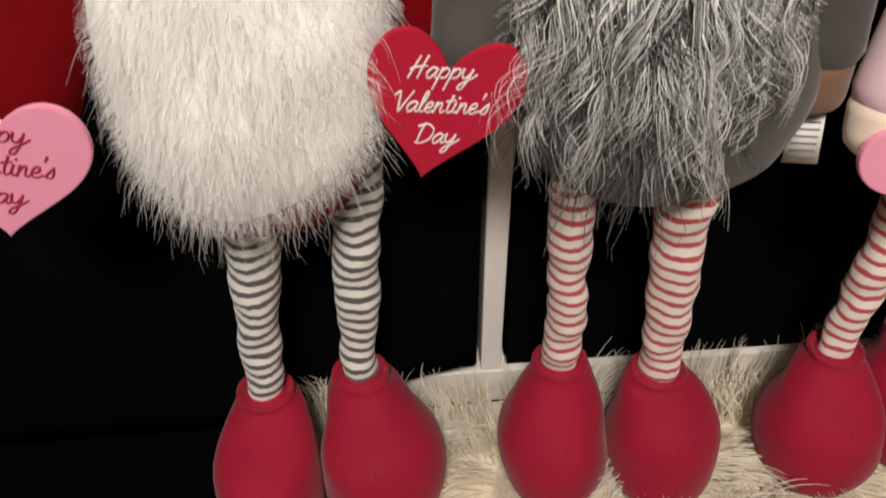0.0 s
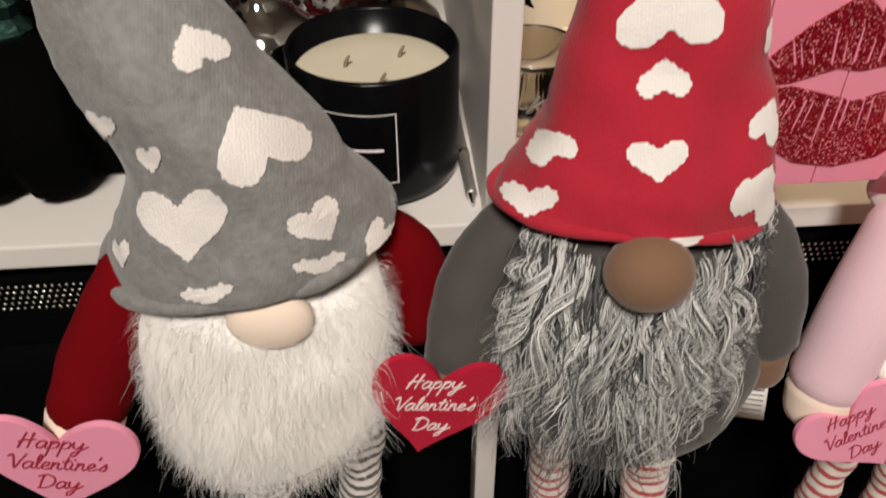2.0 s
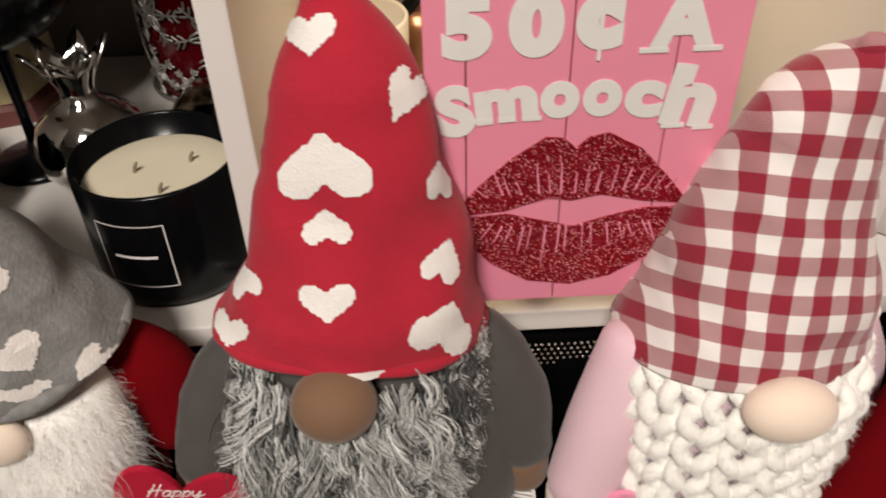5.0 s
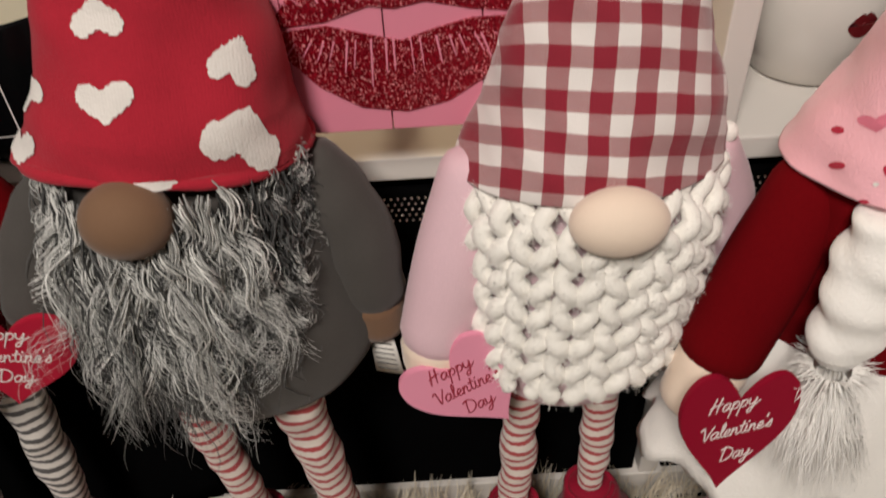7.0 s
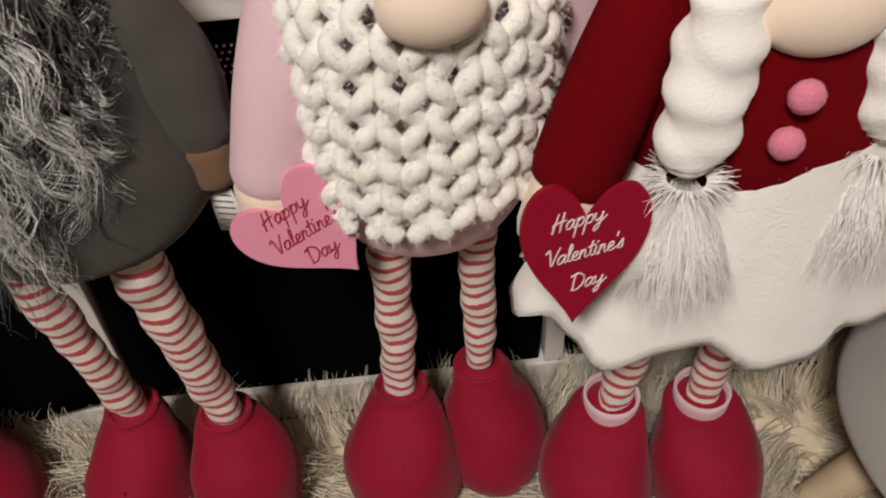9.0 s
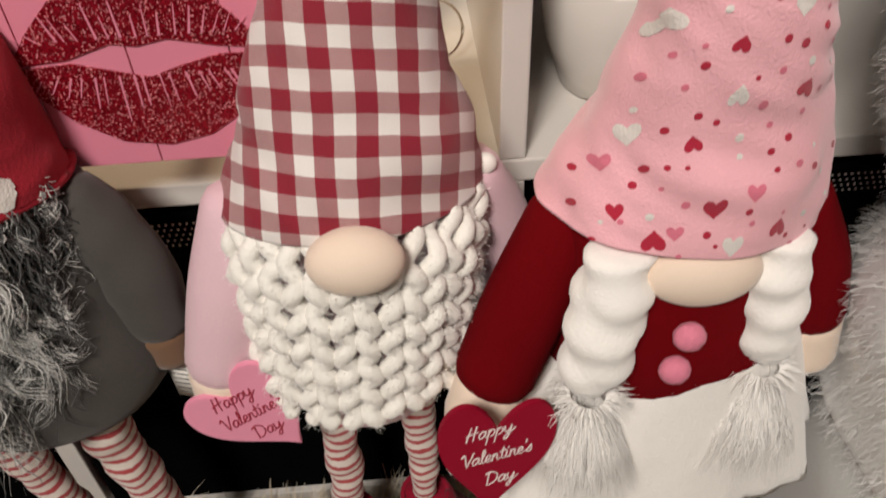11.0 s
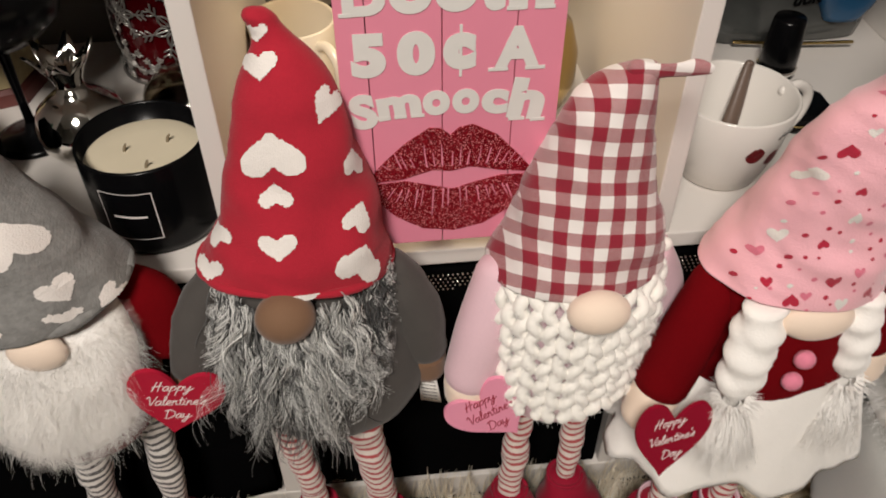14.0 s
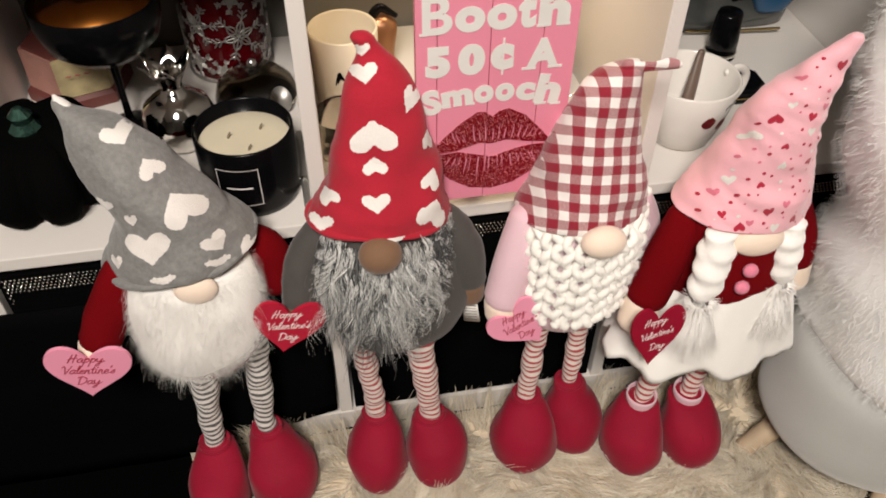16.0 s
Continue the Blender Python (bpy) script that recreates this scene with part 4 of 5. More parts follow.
# knit-bearded gnome in a gingham hat
g3 = thing("plush_gnome", 0.26, -0.06, 0.03, "plush gnome with red gingham hat and chunky knit beard", "plush gnome", "plush gnomes in a row")
part("body", skin([(0.255, -0.062, 0.272, 0.03, 0.025), (0.255, -0.064, 0.280, 0.046, 0.04), (0.257, -0.064, 0.31, 0.058, 0.05), (0.260, -0.062, 0.36, 0.062, 0.05), (0.262, -0.058, 0.44, 0.055, 0.045)], 40, 5, 0.003), M_PINKFAB, g3)
hat = part("hat", skin([(0.260, -0.058, 0.430, 0.0680, 0.056), (0.261, -0.058, 0.440, 0.0645, 0.055), (0.264, -0.057, 0.462, 0.0575, 0.050), (0.2635, -0.055, 0.493, 0.0485, 0.042), (0.2675, -0.054, 0.526, 0.0390, 0.035), (0.270, -0.054, 0.546, 0.032, 0.029), (0.273, -0.055, 0.566, 0.0245, 0.022),
    (0.279, -0.057, 0.580, 0.0165, 0.015), (0.285, -0.060, 0.588, 0.0095, 0.009), (0.288, -0.062, 0.592, 0.004, 0.004)], 72, 7, 0.0045, 22, 1.0, 5.5, 0.008, 0.002, 0.0016), M_GING, g3, "red and white gingham hat with a twisted tip")
part("hat_tip", tube([(0.281, -0.062, 0.587, 0.0095), (0.292, -0.069, 0.591, 0.0062), (0.302, -0.074, 0.595, 0.0068), (0.312, -0.078, 0.598, 0.0052), (0.319, -0.081, 0.599, 0.0042)], 14, 6, 0.55, 0.004), M_GING, hat)
part("hat_button", ball(0.327, -0.062, 0.437, 0.006, 0.005, 0.006), M_CREAM, hat, "small white felt ball")
part("nose", ball(0.262, -0.123, 0.4355, 0.0225, 0.015, 0.0165), M_SKIN, g3, "oval peach nose")
beard = part("beard", skin([(0.258, -0.086, 0.306, 0.046, 0.012), (0.259, -0.086, 0.335, 0.055, 0.024), (0.262, -0.082, 0.38, 0.056, 0.03), (0.263, -0.075, 0.425, 0.055, 0.028)], 40, 4, 0.002), M_PINKFAB, g3, "chunky white knitted beard")

def fuzz(ob, count, length, seed):
    """A short soft nap on a piece of fleece or yarn."""
    bpy.context.view_layer.update()
    return fur_on(ob, count, length, 0.00013, M_WHITEHAIR, ob, (0, 0, 0), seed, False, 0.2, 0.0006, "nap", 1.0, 3)


# fat wavy yarn columns that touch and leave small gaps
yarn = random.Random(12)
cols = 16
for c in range(cols):
    u = (c - (cols - 1) / 2) / ((cols - 1) / 2)
    pts = []
    low = 0.320 + 0.006 * u + yarn.uniform(-.004, .004)
    n_ = 44
    for k in range(n_):
        f = k / (n_ - 1)
        top = 0.432 + 0.004 * math.cos(u * 1.4)
        z = top + (low - top) * f
        side = 1 if c % 2 else -1
        x = 0.2600 + 0.0605 * math.sin(u * 1.4) / math.sin(1.4) + side * 0.0025 * math.sin(f * 39 + 0.35 * c) - 0.006 * f + 0.0012 * noise.noise(Vector((z * 60, c, 0)))
        y = -0.069 - 0.050 * math.cos(u * 1.4) - 0.005 * math.sin(min(1.0, f * 1.7) * 1.6) + 0.09 * max(0.0, 0.11 - f) + 0.0014 * math.cos(f * 39 + 0.35 * c)
        pts.append((x, y, z, 0.0049 + 0.0002 * math.sin(f * 78 + c) + yarn.uniform(-.0003, .0003)))
    fuzz(part("yarn_column", tube(pts, 10, 2, 1.0, 0.0012), M_CREAM, beard), 520, 0.0035, 60 + c)
part("arm", tube([(0.203, -0.066, 0.425, 0.019), (0.190, -0.078, 0.38, 0.0215), (0.179, -0.088, 0.335, 0.0215)], 20, 6), M_PINKFAB, g3, "pale pink sleeve")
part("hand", tube([(0.178, -0.089, 0.327, 0.0205), (0.177, -0.092, 0.314, 0.019)], 16, 5), M_SKIN, g3)
part("arm", tube([(0.318, -0.054, 0.425, 0.019), (0.334, -0.050, 0.385, 0.021), (0.338, -0.048, 0.34, 0.020)], 20, 6), M_PINKFAB, g3, "pale pink sleeve")
leg(g3, [(0.232, -0.064, 0.29, 0.0130), (0.230, -0.065, 0.25, 0.0128), (0.228, -0.066, 0.18, 0.0120), (0.226, -0.067, 0.118, 0.0105)], M_SOCKR)
leg(g3, [(0.283, -0.060, 0.29, 0.0120), (0.283, -0.060, 0.25, 0.0118), (0.283, -0.060, 0.19, 0.0108), (0.283, -0.060, 0.132, 0.0100)], M_SOCKR)
shoe(g3, 0.222, -0.090, 0.042, 0.046, 0.08, 0, 0.226, -0.068, 0.118, 23.7)
shoe(g3, 0.291, -0.076, 0.037, 0.044, 0.08, 0, 0.283, -0.061, 0.124, 29.1)
card(g3, 0.191, -0.108, 0.317, 0.066, 0.070, 38, 0, M_CARDPINK, M_INKRED, "pink heart card lettered in red", -8, 6)

# braided gnome in a pink hat
g4 = thing("plush_gnome", 0.42, -0.09, 0.03, "plush gnome with pink heart-print hat, white braids and dark red dress", "plush gnome", "plush gnomes in a row")
part("body", skin([(0.427, -0.088, 0.26, 0.05, 0.045), (0.428, -0.09, 0.30, 0.066, 0.054), (0.424, -0.09, 0.36, 0.068, 0.055), (0.415, -0.085, 0.44, 0.058, 0.048)], 40, 5, 0.003), M_DKRED, g4)
hat = part("hat", skin([(0.418, -0.085, 0.431, 0.0690, 0.057), (0.420, -0.085, 0.440, 0.0655, 0.056), (0.424, -0.087, 0.465, 0.0560, 0.051), (0.424, -0.090, 0.500, 0.0450, 0.043), (0.4235, -0.095, 0.530, 0.0378, 0.037), (0.4235, -0.100, 0.555, 0.0335, 0.032), (0.4255, -0.106, 0.580, 0.0275, 0.024),
    (0.4305, -0.112, 0.600, 0.0205, 0.017), (0.4365, -0.119, 0.620, 0.0132, 0.011), (0.4415, -0.124, 0.634, 0.0075, 0.007), (0.4425, -0.127, 0.641, 0.003, 0.003)], 80, 8, 0.004, 34, 1.0, 1.7, 0.008, -0.004, 0.0015), M_PINKHAT, g4, "pink fleece hat printed with small hearts")
bpy.context.view_layer.update()
SMALL = heart_outline(20)
DISC = [(0.5 * math.cos(2 * math.pi * k / 12), 0.5 * math.sin(2 * math.pi * k / 12)) for k in range(12)]
laid = []
for rows, mat in ((ROSE_HEARTS, M_ROSE), (WHITE_HEARTS, M_WHITEKNIT), (PINK_HEARTS, M_MIDPINK)):
    for cx, cz, w, h, turn in rows:
        if any(math.hypot(cx - a, cz - b) < (w + c) * 0.55 for a, b, c in laid):
            continue
        laid.append((cx, cz, w))
        patches("printed_heart", hat, SMALL, cx, cz, w, h, turn, mat, hat, 0.0004)
sprinkle = random.Random(6)
dots = [(*r, M_ROSE) for r in DOTS]
taken = [(r[0], r[1], r[2] / 2) for rows in (ROSE_HEARTS, WHITE_HEARTS, PINK_HEARTS, DOTS) for r in rows]
for _ in range(400):
    dx, dz, size = sprinkle.uniform(0.36, 0.480), sprinkle.uniform(0.435, 0.625), sprinkle.choice((0.0020, 0.0026, 0.0034))
    if all(math.hypot(dx - a, dz - b) > c + size + 0.0025 for a, b, c in taken):
        taken.append((dx, dz, size))
        dots.append((dx, dz, size, size, sprinkle.choice((M_MIDPINK, M_MIDPINK, M_ROSE, M_WHITEKNIT))))
for cx, cz, w, h, mat in dots:
    patches("printed_dot", hat, DISC, cx, cz, w, h, 0, mat, hat, 0.0004)
part("nose", ball(0.418, -0.134, 0.423, 0.027, 0.014, 0.018), M_SKIN, g4, "peach nose under the hat")
for sx, top, bottom in ((-1, (0.381, -0.128, 0.436), (0.369, -0.146, 0.358)), (1, (0.455, -0.127, 0.436), (0.459, -0.138, 0.360))):
    # two plump strands wound round each other
    rings = []
    for k in range(41):
        f = k / 40
        c = Vector(top).lerp(Vector(bottom), f)
        w = (0.0185 if sx < 0 else 0.0155) * (0.74 + 0.30 * math.sin(math.pi * (0.1 + 0.85 * f)) + 0.07 * math.cos(24 * f)) * (1 if 0 < k < 37 else 0.8 if k < 39 else 0.4)
        ring = []
        for i in range(24):
            a = 2 * math.pi * i / 24
            lobe = 0.86 + 0.16 * abs(math.cos(a + sx * 2.4 * math.pi * f)) + 0.06 * noise.noise(Vector((6 * f, a, sx)))
            ring.append(c + Vector((w * lobe * math.cos(a), 0.85 * w * lobe * math.sin(a), 0.0)))
        rings.append(ring)
    braid = part("braid", ringed(rings), M_SKIRT, g4, "plump white braid")
    fuzz(braid, 3200, 0.005, 80 + sx)
    nt = 700
    a, rr = RNG.uniform(0, 6.28, nt), RNG.uniform(0, 1, nt)
    root = np.array(bottom) + np.stack([0.006 * np.cos(a), 0.006 * np.sin(a), np.full(nt, -0.008)], 1)
    dirs = np.stack([np.cos(a) * 0.45, np.sin(a) * 0.3 - 0.25, np.full(nt, -1.0)], 1)
    strands("tassel", root, dirs, RNG.uniform(0.035, 0.058, nt), np.full(nt, 0.00045), M_WHITEHAIR, braid, 6, 0.2, 0.0035, 1.0, 31 + sx)["kind"] = "stuff"
    root = np.array(bottom) + np.stack([0.009 * np.cos(a), 0.009 * np.sin(a), np.full(nt, -0.004)], 1)
    dirs = np.stack([np.cos(a), np.sin(a) * 0.6 - 0.2, RNG.uniform(-0.4, 0.7, nt)], 1)
    strands("bow", root[:160], dirs[:160], RNG.uniform(0.009, 0.017, 160), np.full(160, 0.0005), M_WHITEHAIR, braid, 4, 0.3, 0.001, 1.0, 41 + sx)["kind"] = "stuff"
part("pompom_button", ball(0.4135, -0.146, 0.392, 0.0078, 0.0065, 0.0078, 0.0005, 500), M_POM, g4, "pink pompom")
part("pompom_button", ball(0.4095, -0.148, 0.370, 0.0078, 0.0065, 0.0078, 0.0005, 500), M_POM, g4, "pink pompom")
# flared skirt with a wavy hem
rings = []
for k in range(15):
    f = k / 14
    ring = []
    for i in range(96):
        a = 2 * math.pi * i / 96
        wav = math.cos(8 * (a - 4.07) + 0.3 * math.sin(2 * a)) * (0.8 + 0.3 * math.sin(3 * a + 1)) + 0.2 * math.sin(19 * a)
        r = 1 + 0.070 * wav * f ** 1.4
        ring.append((0.428 - 0.012 * f + (0.060 + 0.056 * f ** 0.85) * r * math.cos(a), -0.090 - 0.005 * f + (0.056 + 0.012 * f) * r * math.sin(a), 0.353 - (0.116 + 0.008 * wav) * f + 0.012 * math.cos(a) * (1 - f)))
    rings.append(ring)
inner = [[(x + (0.424 - x) * 0.05, y + (-0.093 - y) * 0.05, z + 0.001) for x, y, z in r] for r in rings]
fuzz(part("skirt", ringed(rings + inner[::-1], False, False), M_SKIRT, g4, "white fleece skirt with a wavy hem"), 7000, 0.0045, 90)
part("arm", tube([(0.364, -0.088, 0.420, 0.020), (0.345, -0.102, 0.38, 0.0225), (0.327, -0.114, 0.338, 0.0225)], 20, 6), M_DKRED, g4, "dark red sleeve")
part("hand", tube([(0.324, -0.116, 0.328, 0.020), (0.315, -0.120, 0.306, 0.018)], 16, 5), M_SKIN, g4)
part("arm", tube([(0.478, -0.086, 0.420, 0.020), (0.496, -0.088, 0.38, 0.0215), (0.505, -0.092, 0.345, 0.0205)], 20, 6), M_DKRED, g4, "dark red sleeve")
part("hand", tube([(0.506, -0.093, 0.338, 0.019), (0.512, -0.095, 0.310, 0.017)], 16, 5), M_SKIN, g4)
leg(g4, [(0.392, -0.085, 0.23, 0.0125), (0.386, -0.087, 0.19, 0.0122), (0.378, -0.090, 0.145, 0.0115), (0.371, -0.092, 0.108, 0.0112)], M_SOCKR)
leg(g4, [(0.452, -0.085, 0.23, 0.0125), (0.448, -0.088, 0.19, 0.0122), (0.440, -0.091, 0.145, 0.0115), (0.433, -0.094, 0.108, 0.0112)], M_SOCKR)
shoe(g4, 0.358, -0.117, 0.039, 0.047, 0.08, 0, 0.370, -0.094, 0.112, 43.3)
shoe(g4, 0.436, -0.121, 0.040, 0.046, 0.08, 0, 0.433, -0.096, 0.110, 47.9)
card(g4, 0.3213, -0.157, 0.334, 0.060, 0.079, -7, 6, M_CARDDARK, M_INKWHITE, "deep red heart card lettered in white", 14)

# ---- chair with a plush throw ----
chair = thing("upholstered_chair", 0.80, -0.25, 0.0, "grey velvet chair on splayed wooden legs, draped in fur", "chair")
part("seat", skin([(0.72, -0.15, 0.060, 0.13, 0.095), (0.72, -0.15, 0.072, 0.170, 0.120), (0.72, -0.148, 0.105, 0.198, 0.138), (0.72, -0.148, 0.16, 0.200, 0.142), (0.72, -0.15, 0.23, 0.188, 0.136), (0.72, -0.15, 0.275, 0.13, 0.10)], 64, 5, 0.006, 9, 0.9), M_VELVET, chair, "round grey velvet seat")
for lx, ly, dx, dy in ((0.605, -0.125, -0.100, -0.015), (0.66, -0.22, -0.05, -0.07), (0.84, -0.08, 0.07, 0.02), (0.80, -0.22, 0.06, -0.07)):
    part("leg", tube([(lx, ly, 0.10, 0.017), (lx + dx * 0.5, ly + dy * 0.5, 0.06, 0.0155), (lx + dx, ly + dy, 0.012, 0.013)], 16, 3), M_WOOD, chair, "pale splayed wooden leg")
throw = thing("fur_throw", 0.80, -0.15, 0.2, "pale grey plush fur throw draped over the chair", "throw")
drape = part("drape", skin([(0.77, -0.155, 0.225, 0.185, 0.135), (0.77, -0.155, 0.237, 0.222, 0.152), (0.77, -0.157, 0.29, 0.245, 0.155), (0.78, -0.165, 0.40, 0.268, 0.155), (0.76, -0.15, 0.50, 0.268, 0.14), (0.75, -0.14, 0.60, 0.270, 0.13), (0.75, -0.14, 0.70, 0.25, 0.12), (0.75, -0.14, 0.76, 0.15, 0.08)], 64, 6, 0.02, 12, 0.8), M_THROW, throw, "dense grey plush")
bpy.context.view_layer.update()
fur_on(drape, 42000, 0.011, 0.00020, M_THROWHAIR, drape, (-0.2, -0.1, -0.3), 21, False, 0.2, 0.002)

# ---- left cube ----
pumpkin = thing("velvet_pumpkin", -0.285, 0.10, LOW, "black velvet pumpkin with a shiny green stem", "ornament")
part("body", lathe([(0.0, 0.004), (0.045, 0.001), (0.072, 0.010), (0.086, 0.035), (0.086, 0.055), (0.072, 0.078), (0.040, 0.092), (0.012, 0.088), (0, 0.086)], -0.285, 0.10, LOW, 72, 0.98, 0.98, 8, 0.22), M_VELVETBLK, pumpkin)
bm = lathe([(0.014, 0.0), (0.016, 0.006), (0.010, 0.014), (0.012, 0.022), (0.004, 0.03)], -0.283, 0.092, LOW + 0.086, 9)
part("stem", bm, M_EMERALD, pumpkin, "faceted shiny green stem", False)

goblet = thing("goblet", -0.208, 0.20, LOW, "tall black coupe goblet with a copper-lined bowl", "goblet")
part("foot", lathe([(0.036, 0.0005), (0.037, 0.003), (0.030, 0.006), (0.008, 0.011), (0.0045, 0.02)], -0.208, 0.20, LOW, 40), M_BLACK, goblet)
part("stem", lathe([(0.0045, 0.019), (0.004, 0.05), (0.0055, 0.092), (0.012, 0.104)], -0.208, 0.20, LOW, 24), M_BLACK, goblet)
bowl = part("bowl", lathe([(0.012, 0.103), (0.042, 0.111), (0.060, 0.128), (0.066, 0.150), (0.0665, 0.172), (0.0655, 0.173), (0.064, 0.150), (0.058, 0.131), (0.0, 0.119)], -0.208, 0.20, LOW, 56), M_BLACK, goblet)
part("lining", lathe([(0.0, 0.1205), (0.040, 0.1235), (0.0570, 0.133), (0.0632, 0.150), (0.0648, 0.170)], -0.208, 0.20, LOW, 56), M_COPPER, bowl, "polished copper lining")

hexbox = thing("keepsake_box", -0.278, 0.30, LOW, "six-sided card box with floral sides and maroon base", "box")
def hexring(r, h):
    return [(-0.278 + r * math.cos(math.pi * (k / 3 + 0.10)), 0.305 + r * math.sin(math.pi * (k / 3 + 0.10)), LOW + h) for k in range(6)]
part("base", ringed([hexring(0.063, 0.0005), hexring(0.063, 0.014), hexring(0.058, 0.018)]), M_MAROON, hexbox, "maroon plinth", False)
for k in range(6):
    a = [Vector(p) for p in (hexring(0.0575, 0.018)[k], hexring(0.0575, 0.018)[(k + 1) % 6], hexring(0.0565, 0.070)[(k + 1) % 6], hexring(0.0565, 0.070)[k])]
    c = sum(a, Vector()) / 4
    inn = Vector((-0.278 - c.x, 0.305 - c.y, 0)).normalized() * 0.004
    bm = ringed([[p + (c - p) * 0.03 for p in a], [p + (c - p) * 0.03 + inn for p in a]])
    part("side_panel", bm, M_LEAFBOX if k in (4, 5) else M_ROSEBOX, hexbox, "floral printed panel", False)
part("core", ringed([hexring(0.052, 0.018), hexring(0.052, 0.073)]), M_MAROON, hexbox, "", False)
lettering("~ ~ ~", 0.012, card_matrix(-0.264, 0.2475, LOW + 0.052, 0, 0, 15), M_INKRED, hexbox, 0.3)

jar = thing("snowflake_jar", -0.092, 0.33, LOW, "red glass candle jar in a silver snowflake sleeve", "candle jar")
part("glass", lathe([(0.046, 0.002), (0.049, 0.006), (0.050, 0.12), (0.047, 0.128), (0.045, 0.126), (0.045, 0.03)], -0.092, 0.33, LOW, 44), M_REDGLASS, jar, "deep red glass")
def snowflake(parent, ang, h, size, turn):
    """Six loops and spokes bent round the jar."""
    R = 0.0535
    def at(u, v):
        a = ang + u / R
        return (-0.092 + R * math.sin(a), 0.33 - R * math.cos(a), LOW + h + v)
    bm = bmesh.new()
    def add(pts, r):
        t = tube([(*at(*p), r) for p in pts], 6, 2, 1, 0, True)
        me = bpy.data.meshes.new("tmp")
        t.to_mesh(me)
        t.free()
        bm.from_mesh(me)
        bpy.data.meshes.remove(me)
    for k in range(6):
        a = math.pi * k / 3 + turn
        d, e = (math.cos(a), math.sin(a)), (-math.sin(a), math.cos(a))
        f = lambda s, w: (size * (d[0] * s + e[0] * w), size * (d[1] * s + e[1] * w))
        add([f(0.02, 0), f(0.5, 0), f(1.0, 0)], 0.0011)
        add([f(0.12, 0), f(0.34, 0.15), f(0.62, 0.0), f(0.34, -0.15), f(0.12, 0)], 0.0011)
        for s in (0.7, 0.88):
            add([f(s + 0.15, 0.18), f(s, 0), f(s + 0.15, -0.18)], 0.0010)
    part("snowflake", bm, M_PEWTER, parent, "glittered silver snowflake")
for ang, h, size, turn in ((0.35, 0.066, 0.032, 0.2), (-0.75, 0.030, 0.021, 0.5), (-0.62, 0.083, 0.027, 0.0), (1.35, 0.045, 0.026, 0.3), (1.3, 0.10, 0.024, 0.1), (-1.5, 0.06, 0.026, 0.6), (-0.15, 0.020, 0.016, 0.1), (0.95, 0.014, 0.014, 0.4), (0.3, 0.115, 0.018, 0.3)):
    snowflake(jar, ang, h, size, turn)
for h in (0.003, 0.125):
    part("ring", tube([(-0.092 + 0.053 * math.cos(2 * math.pi * k / 36), 0.33 + 0.053 * math.sin(2 * math.pi * k / 36), LOW + h + 0.001, 0.0018) for k in range(37)], 8, 1, 1, 0, False), M_PEWTER, jar)

pom = thing("pomegranate_vase", -0.146, 0.165, LOW, "chrome pomegranate ornament with a pointed crown", "ornament")
part("body", lathe([(0.012, 0.0005), (0.028, 0.006), (0.040, 0.024), (0.042, 0.038), (0.036, 0.055), (0.022, 0.067), (0.013, 0.073), (0.012, 0.08)], -0.146, 0.165, LOW, 48), M_SILVER, pom)
rings = []
for r, h, sp in ((0.012, 0.079, 0.0), (0.014, 0.087, 0.0), (0.021, 0.096, 0.4), (0.031, 0.104, 1.3)):
    ring = []
    for i in range(48):
        a = 2 * math.pi * i / 48
        s = abs(((i / 8) % 1) - 0.5) * 2
        ring.append((-0.146 + (r - 0.010 * sp * s) * math.cos(a), 0.165 + (r - 0.010 * sp * s) * math.sin(a), LOW + h + 0.008 * sp * (1 - s) - 0.006 * sp * s))
    rings.append(ring)
inner = [[(x + (-0.146 - x) * 0.08, y + (0.165 - y) * 0.08, z + 0.0006) for x, y, z in r] for r in rings]
part("crown", ringed(rings + inner[::-1], False, False), M_SILVER, pom, "six-pointed chrome crown")

dome = thing("glass_cloche", -0.062, 0.245, LOW, "low smoked glass dish cover with a round knob", "glass dish")
part("dome", lathe([(0.050, 0.0005), (0.051, 0.006), (0.046, 0.022), (0.032, 0.035), (0.012, 0.041), (0.0, 0.042), (0.0, 0.039), (0.011, 0.038), (0.030, 0.032), (0.043, 0.020), (0.048, 0.006), (0.048, 0.0005)], -0.062, 0.245, LOW, 44), M_SMOKE, dome)
part("knob", ball(-0.062, 0.245, LOW + 0.048, 0.006, 0.006, 0.007), M_SILVER, dome)
spoon = thing("metal_lid", -0.033, 0.205, LOW, "small round brushed metal lid standing on edge", "lid")
part("disc", slab([(0.014 * math.cos(2 * math.pi * k / 28), 0.017 * math.sin(2 * math.pi * k / 28) + 0.0175) for k in range(28)], 0.004, card_matrix(-0.033, 0.205, LOW, 0, 15, -25), 0.001), M_PEWTER, spoon)

